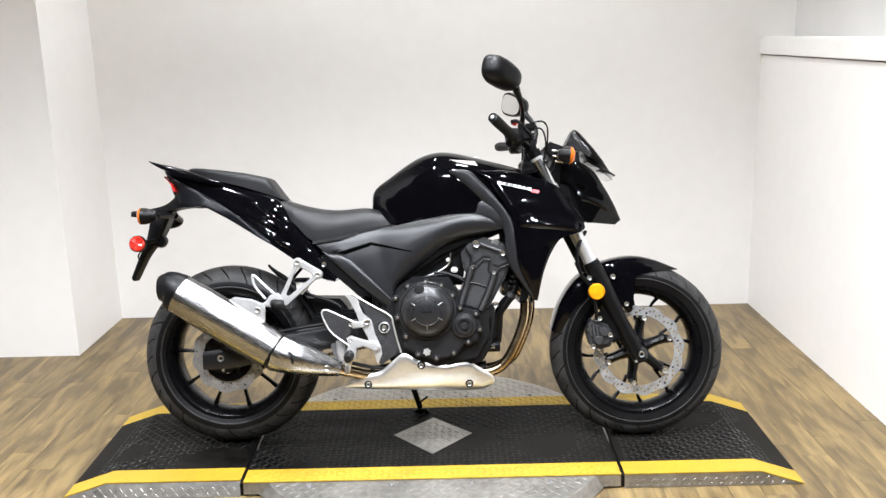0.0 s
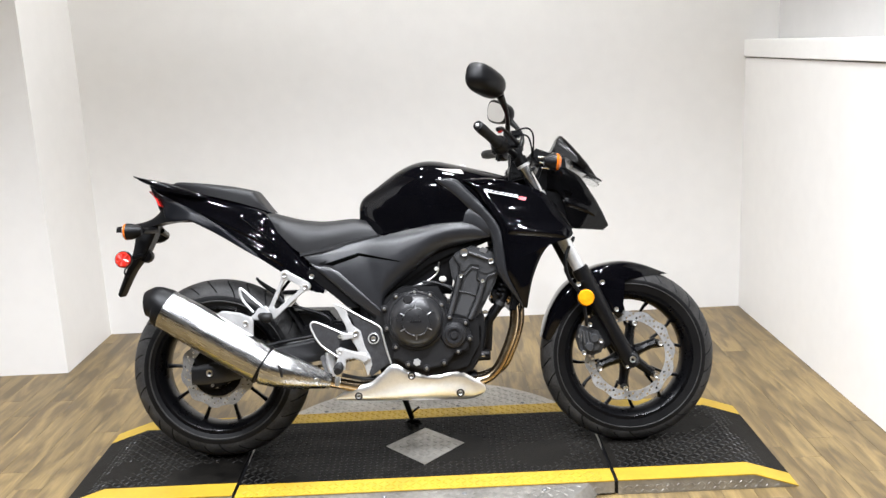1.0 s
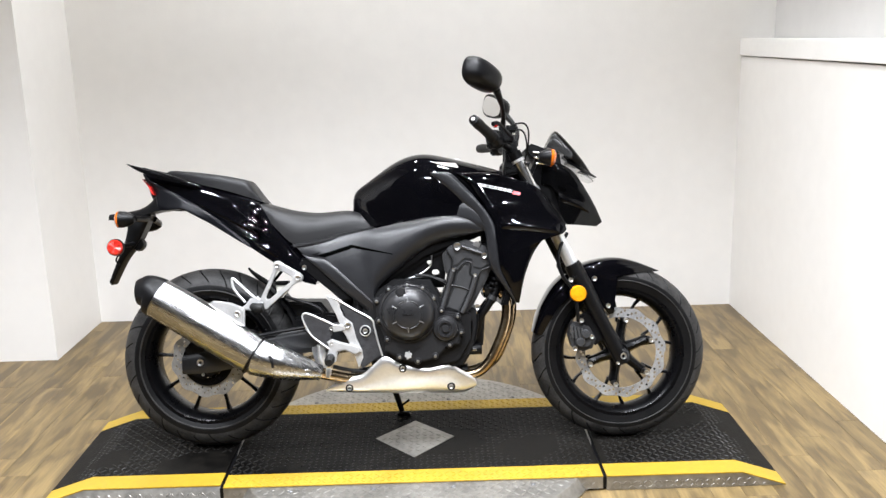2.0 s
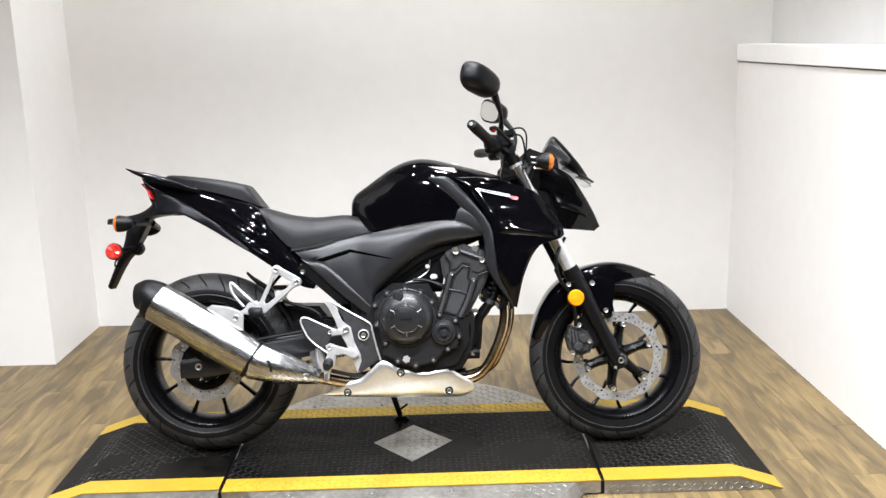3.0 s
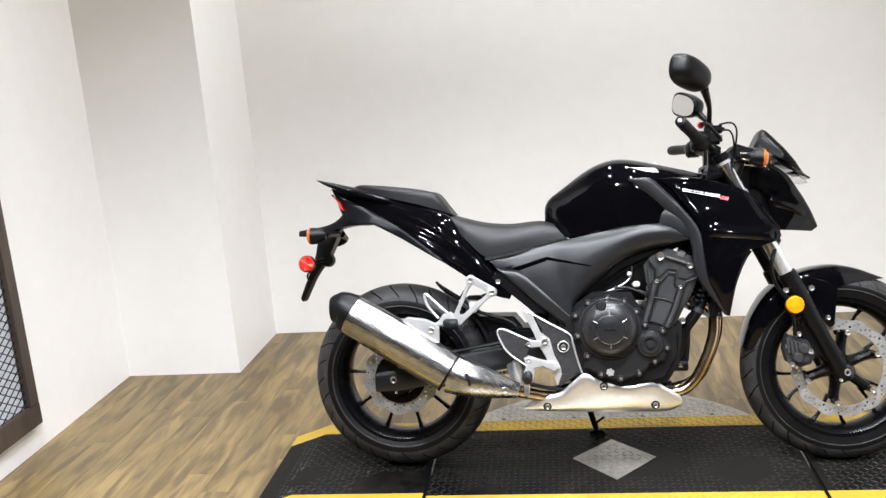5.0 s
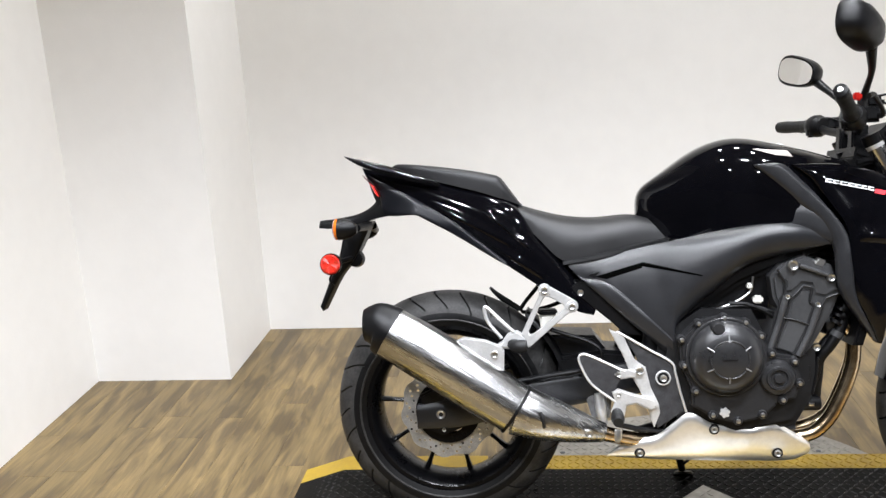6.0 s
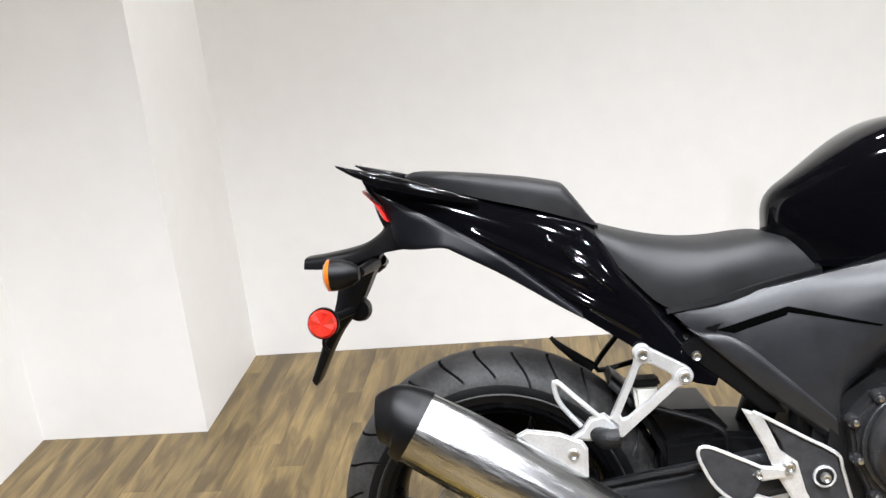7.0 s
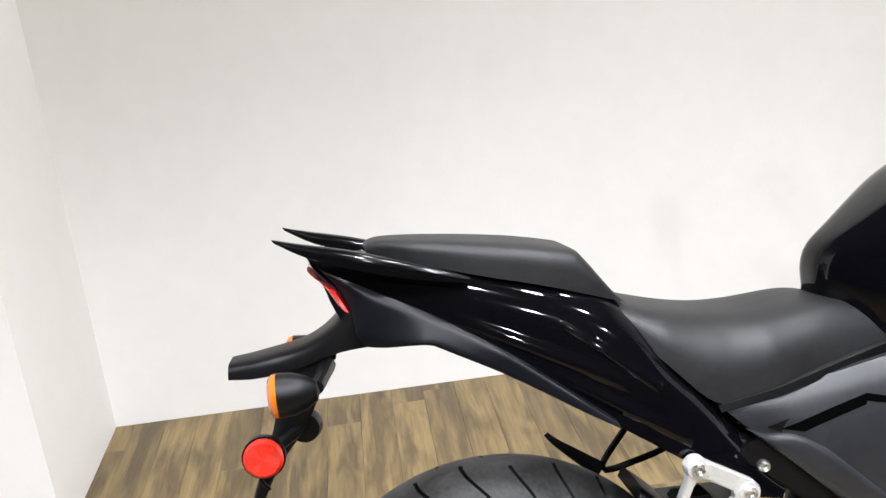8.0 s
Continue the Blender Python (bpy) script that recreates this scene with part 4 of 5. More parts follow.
# --- engine ---
engine = part("engine", plate([(-0.15, 0.50), (-0.05, 0.565), (0.07, 0.56), (0.10, 0.50), (0.22, 0.46), (0.22, 0.36), (0.17, 0.275), (0.0, 0.24), (-0.13, 0.28), (-0.17, 0.40)], -0.16, 0.16, 0.02), M_ENGINE2, bike, "black and dark grey twin-cylinder engine")
block = part("cylinder_block", plate([(0.10, 0.462), (0.103, 0.48), (0.131, 0.562), (0.118, 0.59), (0.112, 0.64), (0.135, 0.668), (0.19, 0.69), (0.255, 0.666), (0.276, 0.602), (0.257, 0.556), (0.208, 0.468), (0.176, 0.436)], -0.16, 0.15, 0.008), M_ENGINE, engine, "dark grey cylinder block")
part("clutch_base", plate([(-0.112, 0.497), (-0.072, 0.537), (-0.006, 0.552), (0.052, 0.539), (0.088, 0.50), (0.103, 0.458), (0.155, 0.45), (0.174, 0.398), (0.160, 0.350), (0.118, 0.338), (0.086, 0.304), (0.023, 0.289), (-0.038, 0.305), (-0.085, 0.335), (-0.081, 0.368), (-0.107, 0.432)], -0.192, -0.15, 0.006), M_CASE, engine, "black engine side cover")
clutch = part("clutch_cover", lathe([(0, -0.044), (0.040, -0.044), (0.0445, -0.042), (0.046, -0.038), (0.058, -0.036), (0.070, -0.030), (0.080, -0.020), (0.086, -0.007), (0.0885, 0.02), (0, 0.02)], (-0.004, -0.202, 0.455), segs=64), M_CASE, engine, "round domed black clutch cover")
part("clutch_lip", ring(0.0855, 0.0945, -0.004, 0.006, (-0.004, -0.199, 0.455), 64, 0.002), M_CASE, clutch)
for k in range(6):
    a = radians(30 + 60 * k)
    # ribs coloured paler than the case, for the light caught on their edges
    part("clutch_rib", rod((-0.004 + 0.041 * math.cos(a), -0.2445, 0.455 + 0.041 * math.sin(a)), (-0.004 + 0.058 * math.cos(a), -0.238, 0.455 + 0.058 * math.sin(a)), [0.0024, 0.0018], 8), M_EDGE, clutch)
    arc = [(-0.004 + 0.0445 * math.cos(a + radians(q)), -0.2455, 0.455 + 0.0445 * math.sin(a + radians(q))) for q in (7, 18, 30, 42, 53)]
    part("clutch_ridge", tube(arc, 0.0022, 14, 8), M_CASE, clutch)
part("badge_bar", box((-0.022, -0.2475, 0.4525), (0.014, -0.245, 0.4575), 0.0008), M_ENGINE2, clutch)
part("oil_filler_plug", lathe([(0, -0.018), (0.012, -0.018), (0.0155, -0.012), (0.016, 0.02), (0, 0.02)], (-0.027, -0.222, 0.528), segs=24), M_CASE, clutch)
part("generator_cover", lathe([(0, -0.020), (0.010, -0.020), (0.0125, -0.012), (0.019, -0.012), (0.021, -0.018), (0.027, -0.018), (0.029, -0.012), (0.038, -0.010), (0.0425, -0.002), (0.044, 0.02), (0, 0.02)], (0.116, -0.194, 0.402), segs=48), M_CASE, engine, "round stepped engine cap")
for bx, bz in ((-0.106, 0.497), (-0.066, 0.535), (-0.006, 0.548), (0.044, 0.536), (0.08, 0.502), (0.104, 0.46), (-0.101, 0.434), (-0.075, 0.371), (-0.036, 0.313), (0.023, 0.298), (0.080, 0.313), (0.128, 0.348), (0.167, 0.388), (0.156, 0.44)):
    boss = part("bolt_boss", lathe([(0, -0.004), (0.009, -0.004), (0.011, 0.0), (0.011, 0.02), (0, 0.02)], (bx, -0.194, bz), segs=14), M_CASE, engine)
    bolt(bx, -0.203, bz, 0.0056, boss, socket=False)
star = bmesh.new()
lathe([(0, -0.004), (0.011, -0.003), (0.012, 0.004), (0, 0.004)], (-0.008, -0.194, 0.318), segs=30, bm=star, wave=lambda a: 1 + 0.15 * math.sin(a * 6))
part("oil_mark", star, M_ALU, engine)
# two upright rails, the panel between them, and the seams of the head
part("block_panel", plate([(0.163, 0.586), (0.184, 0.609), (0.203, 0.606), (0.199, 0.580), (0.209, 0.567), (0.191, 0.512), (0.161, 0.453), (0.122, 0.468), (0.149, 0.534)], -0.166, -0.15, 0.003), M_ENGINE, block)
part("head_panel", plate([(0.126, 0.648), (0.15, 0.676), (0.20, 0.682), (0.25, 0.655), (0.266, 0.606), (0.237, 0.592), (0.214, 0.598), (0.207, 0.622), (0.184, 0.626), (0.160, 0.604), (0.146, 0.606), (0.148, 0.628)], -0.165, -0.15, 0.003), M_ENGINE, block)
for path in (((0.146, 0.594), (0.129, 0.534), (0.107, 0.467)), ((0.220, 0.566), (0.200, 0.508), (0.172, 0.449))):
    part("block_rail", tube([(x, -0.166, z) for x, z in path], [0.0085, 0.0075, 0.0075], 16, 10), M_ENGINE, block)
    for dx in (-0.0105, 0.0105):
        part("block_line", tube([(x + dx, -0.1665, z) for x, z in path], 0.0026, 16, 6), M_ENGINE2, block)
for path in (((0.148, 0.598), (0.161, 0.592), (0.186, 0.618), (0.206, 0.613), (0.201, 0.578), (0.212, 0.571)), ((0.132, 0.543), (0.172, 0.534), (0.212, 0.517)), ((0.126, 0.658), (0.144, 0.626), (0.141, 0.596)), ((0.273, 0.599), (0.238, 0.587), (0.224, 0.561))):
    for a, b in zip(path, path[1:]):
        part("block_line", rod((a[0], -0.1675, a[1]), (b[0], -0.1675, b[1]), 0.0028, 6), M_ENGINE2, block)
for bx, bz, br in ((0.162, 0.668, 0.0135), (0.249, 0.636, 0.010), (0.148, 0.592, 0.006), (0.218, 0.572, 0.006), (0.108, 0.463, 0.006)):
    bolt(bx, -0.176, bz, br, block)
part("head_lug", plate([(0.205, 0.668), (0.225, 0.684), (0.24, 0.676), (0.232, 0.658)], -0.166, -0.14, 0.004), M_BOLT, block, "bare metal lug")
part("head_rail", rod((0.178, -0.169, 0.667), (0.246, -0.169, 0.641), 0.006), M_ENGINE, block)
part("throttle_body", plate([(-0.03, 0.55), (0.05, 0.53), (0.115, 0.53), (0.135, 0.66), (0.05, 0.72), (-0.05, 0.66)], -0.11, 0.11, 0.012), M_BLACKPL, bike)
for path, r, m in ((((0.078, 0.64), (0.07, 0.603), (0.028, 0.575), (-0.03, 0.557)), 0.0026, M_BOLT), (((-0.03, 0.557), (0.03, 0.568), (0.08, 0.566), (0.133, 0.548)), 0.0045, M_ENGINE2), (((0.02, 0.575), (0.06, 0.572), (0.1, 0.556), (0.125, 0.54)), 0.006, M_BLACKPL)):
    part("cable", tube([(x, -0.13, z) for x, z in path], r, 24, 8), m, bike)
part("connector", box((0.077, -0.138, 0.574), (0.1, -0.118, 0.592), 0.004), M_RESERVOIR, bike, "white plastic connector")
part("clip", box((0.062, -0.138, 0.61), (0.075, -0.12, 0.624), 0.003), M_RESERVOIR, bike)
starter = part("oil_filter", lathe([(0, 0.024), (0.017, 0.024), (0.019, 0.02), (0.019, -0.024), (0.016, -0.028), (0, -0.028)], (0.212, -0.115, 0.322), (1, 0, 0), 28), M_BLACKPL, bike)
part("chrome_band", lathe([(0.0195, -0.004), (0.0198, -0.003), (0.0198, 0.003), (0.0195, 0.004)], (0.212, -0.115, 0.322), (0, 0, 1), 24, caps=False), M_CHROME, starter)
part("coolant_hose", tube([(0.298, -0.12, 0.565), (0.286, -0.125, 0.513), (0.262, -0.125, 0.47), (0.235, -0.12, 0.43), (0.222, -0.11, 0.37), (0.185, -0.1, 0.30), (0.165, -0.1, 0.27)], [0.013, 0.014, 0.013, 0.011, 0.010, 0.009], 36, 14), M_BLACKPL, bike, "black rubber coolant hose")
part("hose_clip", rod((0.279, -0.125, 0.50), (0.272, -0.125, 0.487), 0.0155, 16), M_ENGINE, bike)
bolt(0.224, -0.14, 0.463, 0.010)
for pts in (((0.225, 0.44), (0.222, 0.40), (0.212, 0.35)), ((0.205, 0.42), (0.20, 0.37), (0.175, 0.32), (0.14, 0.30))):
    part("cable", tube([(x, -0.14, z) for x, z in pts], 0.0035, 16, 8), M_BLACKPL, bike)
part("engine_sump", plate([(-0.12, 0.30), (0.17, 0.30), (0.16, 0.24), (0.10, 0.225), (-0.08, 0.225), (-0.14, 0.25)], -0.12, 0.12, 0.02), M_ENGINE2, bike)
part("radiator_hose_cover", plate([(0.245, 0.68), (0.31, 0.68), (0.312, 0.575), (0.292, 0.51), (0.266, 0.487), (0.248, 0.492), (0.258, 0.535), (0.250, 0.555), (0.262, 0.60)], -0.10, 0.10, 0.006), M_BLACKPL, bike)
for z in (0.520, 0.535, 0.550):
    part("hose_clip", rod((0.262 + (z - 0.50) * 0.45, -0.127, z), (0.266 + (z - 0.50) * 0.45, -0.127, z + 0.006), 0.0165, 14), M_BLACKPL, bike)
part("outlet_hose", tube([(0.284, -0.105, 0.492), (0.255, -0.11, 0.468), (0.236, -0.11, 0.432), (0.232, -0.105, 0.385), (0.228, -0.10, 0.335)], [0.015, 0.0155, 0.015, 0.0145], 24, 14), M_BLACKPL, bike, "black rubber outlet hose")
part("horn", tube([(0.336, -0.06, 0.498), (0.341, -0.062, 0.478), (0.338, -0.06, 0.452)], [0.008, 0.013, 0.014, 0.009], 12, 14), M_BLACKPL, bike)
part("radiator", plate([(0.30, 0.47), (0.325, 0.47), (0.425, 0.80), (0.40, 0.80)], -0.165, 0.165, 0.006), M_BLACKPL, bike)
part("air_box", plate([(-0.36, 0.66), (-0.12, 0.72), (0.08, 0.80), (0.28, 0.82), (0.29, 0.72), (0.05, 0.62), (-0.10, 0.52), (-0.12, 0.46), (-0.165, 0.50), (-0.245, 0.59)], -0.135, 0.135, 0.015), M_BLACKPL, bike)

# --- exhaust ---
muffler = part("muffler", tube([(-0.822, -0.205, 0.535), (-0.73, -0.205, 0.478), (-0.62, -0.203, 0.406), (-0.510, -0.2, 0.334)], [0.0625, 0.066, 0.067, 0.066, 0.0625], 30, 64, 0.86, p=2.3), M_STEEL, bike, "polished stainless steel muffler")
cap = part("muffler_end_cap", tube([(-0.877, -0.205, 0.549), (-0.875, -0.205, 0.549), (-0.860, -0.205, 0.549), (-0.842, -0.205, 0.5465), (-0.824, -0.205, 0.5363), (-0.814, -0.205, 0.530)], [0.038, 0.046, 0.054, 0.060, 0.0640, 0.0660], 20, 64, 0.86, p=2.3), M_BLACKPL, muffler, "black muffler end cap")
part("muffler_cone", tube([(-0.508, -0.2, 0.333), (-0.45, -0.198, 0.313), (-0.40, -0.192, 0.297), (-0.34, -0.182, 0.279), (-0.296, -0.172, 0.266)], [0.0625, 0.0585, 0.0525, 0.0440, 0.0340, 0.024], 28, 64, 0.86, p=2.3), M_STEEL, muffler, "polished steel muffler cone")
part("muffler_band", tube([(-0.512, -0.2, 0.3355), (-0.506, -0.2, 0.3315)], [0.0652, 0.0652], 3, 64, 0.86, p=2.3), M_BLACKPL, muffler)
part("cone_slot", tube([(-0.450, -0.247, 0.336), (-0.443, -0.250, 0.318), (-0.441, -0.246, 0.298)], [0.004, 0.005, 0.004], 12, 8), M_ENGINE2, muffler)
bolt(-0.333, -0.222, 0.276, 0.010, muffler)
part("link_pipe", tube([(-0.31, -0.175, 0.269), (-0.26, -0.155, 0.252), (-0.20, -0.13, 0.236), (-0.12, -0.1, 0.235)], 0.019, 20, 16), M_HEADER, bike, "heat-tinted link pipe")
bracket = part("muffler_bracket", plate([(-0.648, 0.507), (-0.632, 0.515), (-0.578, 0.507), (-0.541, 0.491), (-0.533, 0.478), (-0.535, 0.425), (-0.56, 0.425), (-0.62, 0.475)], -0.208, -0.194, 0.004), M_ALU, bike, "aluminium muffler bracket")
bolt(-0.557, -0.213, 0.471, 0.010, bracket)
belly = part("exhaust_guard", panel([(-0.287, 0.203), (-0.25, 0.228), (-0.215, 0.243), (-0.165, 0.253), (-0.125, 0.285), (-0.085, 0.312), (-0.03, 0.284), (0.055, 0.267), (0.085, 0.272), (0.13, 0.274), (0.165, 0.255), (0.208, 0.225), (0.217, 0.205)],
                                    [(-0.285, 0.197), (-0.25, 0.194), (-0.21, 0.192), (-0.17, 0.190), (-0.12, 0.188), (-0.08, 0.186), (-0.03, 0.183), (0.03, 0.180), (0.07, 0.178), (0.11, 0.176), (0.14, 0.175), (0.175, 0.176), (0.208, 0.188)],
                                    [0.142, 0.145, 0.15, 0.155, 0.165, 0.172, 0.17, 0.162, 0.158, 0.15, 0.138, 0.12, 0.105], [0.138, 0.140, 0.142, 0.143, 0.142, 0.14, 0.136, 0.13, 0.124, 0.118, 0.112, 0.106, 0.10], 0.008, 0.006, -1, 60, 14), M_GUARD, bike, "brushed aluminium exhaust guard")
for bx, by, bz in ((-0.029, -0.168, 0.271), (-0.207, -0.153, 0.209), (0.13, -0.131, 0.201)):
    part("washer", lathe([(0, 0), (0.0125, 0.0), (0.0135, 0.004), (0.0135, 0.012), (0, 0.012)], (bx, by - 0.002, bz), segs=20), M_ENGINE2, belly)
    bolt(bx, by - 0.006, bz, 0.009, belly)
part("collector", tube([(0.19, -0.05, 0.236), (0.05, -0.05, 0.236), (-0.13, -0.05, 0.236), (-0.2, -0.08, 0.236)], [0.028, 0.034, 0.034, 0.022], 20, 20), M_ENGINE2, bike)
for dx, y in ((0.0, -0.095), (0.022, -0.02)):
    part("exhaust_header", tube([(0.25, y * 0.9, 0.518), (0.298 + dx, y, 0.512), (0.322 + dx, y, 0.484), (0.325 + dx, y, 0.447), (0.318 + dx, y, 0.400), (0.293 + dx, y, 0.332), (0.256 + dx, y, 0.268), (0.205, y, 0.235), (0.1, y, 0.230)], 0.0175, 52, 18), M_HEADER, bike, "heat-tinted exhaust header pipe")
part("exhaust_flange", lathe([(0, -0.012), (0.026, -0.012), (0.028, -0.008), (0.028, 0.008), (0, 0.012)], (0.262, -0.1, 0.52), (1, 0, 0.2), 24), M_ENGINE2, bike)

# --- swingarm, chain, frame, side stand ---
for side in (-1, 1):
    arm = part("swingarm", panel([(-0.765, 0.325), (-0.66, 0.345), (-0.50, 0.382), (-0.35, 0.407), (-0.19, 0.43)], [(-0.765, 0.265), (-0.66, 0.27), (-0.50, 0.30), (-0.35, 0.325), (-0.19, 0.35)], [0.122, 0.125, 0.122, 0.12, 0.11], [0.122, 0.125, 0.122, 0.12, 0.11], 0.004, 0.032, side, 28, 8), M_MATTE, bike, "matte charcoal box-section swingarm")
    part("pivot_nut", lathe([(0, -0.012), (0.014, -0.012), (0.017, -0.004), (0.017, 0.012), (0, 0.012)], (-0.148, side * 0.155, 0.399), segs=20), M_ENGINE2, arm)
    part("main_frame_spar", tube([(0.37, side * 0.06, 0.86), (0.15, side * 0.12, 0.72), (-0.10, side * 0.125, 0.64), (-0.17, side * 0.12, 0.50), (-0.14, side * 0.12, 0.30)], 0.02, 30, 12), M_BLACKPL, bike)
    part("seat_frame_tube", tube([(-0.18, side * 0.11, 0.62), (-0.36, side * 0.11, 0.63), (-0.52, side * 0.1, 0.72), (-0.72, side * 0.07, 0.84)], 0.014, 26, 12), M_BLACKPL, bike)
part("brake_line", tube([(-0.52, -0.134, 0.386), (-0.43, -0.136, 0.402), (-0.35, -0.134, 0.414), (-0.30, -0.12, 0.43)], 0.007, 20, 10), M_BLACKPL, bike)
part("axle_plate", plate([(-0.757, 0.352), (-0.72, 0.37), (-0.64, 0.365), (-0.575, 0.335), (-0.585, 0.29), (-0.66, 0.262), (-0.70, 0.247), (-0.742, 0.262)], -0.118, -0.096, 0.006), M_BLACKPL, bike, "black brake caliper bracket")
bolt(-0.703, -0.129, 0.304, 0.0125, mat=M_BOLT)
bolt(-0.697, -0.121, 0.262, 0.005)
rear_caliper = part("rear_caliper", plate([(-0.60, 0.42), (-0.52, 0.40), (-0.50, 0.345), (-0.57, 0.335), (-0.61, 0.37)], -0.135, -0.07, 0.012), M_BLACKPL, bike)
chain = bmesh.new()
for k in range(46):
    x = -0.70 + k * 0.0125
    for z in (0.294 + 0.075 + k * 0.0002, 0.294 - 0.073 + k * 0.0022):
        box((x, 0.098, z - 0.007), (x + 0.0105, 0.112, z + 0.007), 0.002, chain, 1)
tagged(part("drive_chain", chain, M_CHAIN, bike, "dull steel drive chain"), kind="stuff")
part("chain_guard", panel([(-0.80, 0.435), (-0.718, 0.462), (-0.622, 0.449), (-0.52, 0.428), (-0.40, 0.435)], [(-0.79, 0.385), (-0.718, 0.375), (-0.622, 0.37), (-0.52, 0.365), (-0.40, 0.37)], [0.118], [0.122], 0.004, 0.012, 1, 26, 6), M_BLACKPL, bike, "black chain guard")
part("rear_sprocket", lathe([(0.05, -0.003), (0.073, -0.003), (0.076, 0), (0.073, 0.003), (0.05, 0.003), (0.05, -0.003)], (REAR[0], 0.105, REAR[2]), segs=84, caps=False, wave=lambda a: 1 + 0.02 * math.sin(a * 41)), M_CHAIN, bike)
arc = lambda r, angles: [(REAR[0] + r * math.cos(radians(q)), REAR[2] + r * math.sin(radians(q))) for q in angles]
part("rear_hugger", hull(arc(0.333, (50, 44, 38, 30, 20, 8)), arc(0.313, (49, 42, 36, 26, 14, 2)), [0.05, 0.07, 0.08, 0.082, 0.082, 0.075], 30, 14, 0.5), M_BLACKPL, bike, "black rear tyre hugger")
part("tail_strut", tube([(-0.44, 0.09, 0.615), (-0.496, 0.09, 0.540), (-0.43, 0.09, 0.547), (-0.38, 0.085, 0.565)], 0.0055, 20, 8), M_BLACKPL, bike)
part("hugger_tip", tube([(-0.578, 0.095, 0.606), (-0.56, 0.09, 0.588), (-0.50, 0.085, 0.54)], [0.004, 0.009, 0.013], 14, 8, 0.6), M_BLACKPL, bike)
for side in (-1, 1):
    part("rear_frame_plate", plate([(-0.375, 0.622), (-0.335, 0.642), (-0.27, 0.588), (-0.235, 0.555), (-0.195, 0.50), (-0.232, 0.502), (-0.262, 0.530), (-0.30, 0.563)], side * 0.128 - 0.006, side * 0.128 + 0.006, 0.003), M_BLACKPL, bike, "black rear frame plate")
part("linkage_cover", plate([(-0.40, 0.44), (-0.28, 0.455), (-0.215, 0.45), (-0.205, 0.345), (-0.30, 0.33), (-0.40, 0.345)], -0.085, 0.09, 0.01), M_BLACKPL, bike)
part("regulator_box", plate([(-0.425, 0.494), (-0.305, 0.490), (-0.275, 0.452), (-0.30, 0.415), (-0.40, 0.42)], -0.06, 0.10, 0.008), M_BLACKPL, bike)
part("shock_absorber", tube([(-0.16, 0.0, 0.62), (-0.20, 0, 0.50), (-0.24, 0, 0.40)], [0.03, 0.034, 0.034, 0.028], 16, 16), M_BLACKPL, bike)
reservoir = part("brake_fluid_reservoir", plate([(-0.446, 0.556), (-0.404, 0.556), (-0.406, 0.533), (-0.425, 0.512), (-0.442, 0.514)], -0.12, -0.085, 0.006), M_RESERVOIR, bike, "milky plastic brake fluid reservoir")
part("reservoir_lid", box((-0.45, -0.124, 0.554), (-0.40, -0.08, 0.567), 0.004), M_BLACKPL, reservoir)
part("brake_hose", tube([(-0.42, -0.10, 0.515), (-0.38, -0.105, 0.502), (-0.325, -0.11, 0.484), (-0.295, -0.115, 0.463), (-0.292, -0.115, 0.43)], 0.0055, 26, 10), M_BLACKPL, bike)
stand = part("side_stand", tube([(-0.10, 0.12, 0.235), (-0.075, 0.16, 0.15), (-0.05, 0.205, 0.058)], [0.013, 0.011, 0.010], 14, 12), M_BLACKPL, bike, "black side stand")
part("stand_foot", lathe([(0, -0.004), (0.026, -0.004), (0.028, 0.0), (0.024, 0.006), (0, 0.007)], (-0.045, 0.213, 0.0445), (0, 0.2079, 0.978), 24), M_BLACKPL, stand)
part("stand_tang", rod((-0.055, 0.19, 0.075), (-0.02, 0.19, 0.10), 0.004), M_BLACKPL, stand)

# --- rider's and pillion's footrests ---
rearset = part("footrest_plate", plate([(-0.276, 0.521), (-0.243, 0.508), (-0.217, 0.447), (-0.19, 0.426), (-0.178, 0.375), (-0.160, 0.336), (-0.157, 0.312), (-0.172, 0.276), (-0.184, 0.315), (-0.206, 0.372), (-0.225, 0.405), (-0.241, 0.45)], -0.168, -0.158, 0.003), M_ALU, bike, "silver aluminium footrest plate")
part("heel_plate", plate([(-0.236, 0.497), (-0.126, 0.432), (-0.118, 0.397), (-0.097, 0.317), (-0.163, 0.273), (-0.172, 0.30), (-0.192, 0.403), (-0.219, 0.466)], -0.164, -0.158, 0.002), M_CARBON, rearset, "dark carbon-pattern heel plate")
part("plate_rim", tube([(-0.258, -0.166, 0.515), (-0.24, -0.166, 0.505), (-0.18, -0.166, 0.469), (-0.127, -0.166, 0.437), (-0.118, -0.166, 0.41), (-0.108, -0.166, 0.365), (-0.094, -0.166, 0.314)], 0.0031, 36, 8), M_ALU, rearset)
guard = part("heel_guard", plate([(-0.351, 0.457), (-0.337, 0.463), (-0.241, 0.418), (-0.262, 0.38), (-0.266, 0.344), (-0.32, 0.387), (-0.345, 0.43)], -0.176, -0.17, 0.002), M_CARBON, rearset, "dark carbon-pattern heel guard")
part("guard_rim", tube([(-0.241, -0.176, 0.418), (-0.29, -0.176, 0.442), (-0.335, -0.176, 0.462), (-0.352, -0.176, 0.456), (-0.345, -0.176, 0.428), (-0.32, -0.176, 0.386), (-0.266, -0.176, 0.344)], 0.0031, 40, 8), M_ALU, guard)
part("guard_lug", plate([(-0.272, 0.411), (-0.25, 0.424), (-0.212, 0.420), (-0.214, 0.403), (-0.25, 0.399)], -0.178, -0.166, 0.003), M_ALU, rearset)
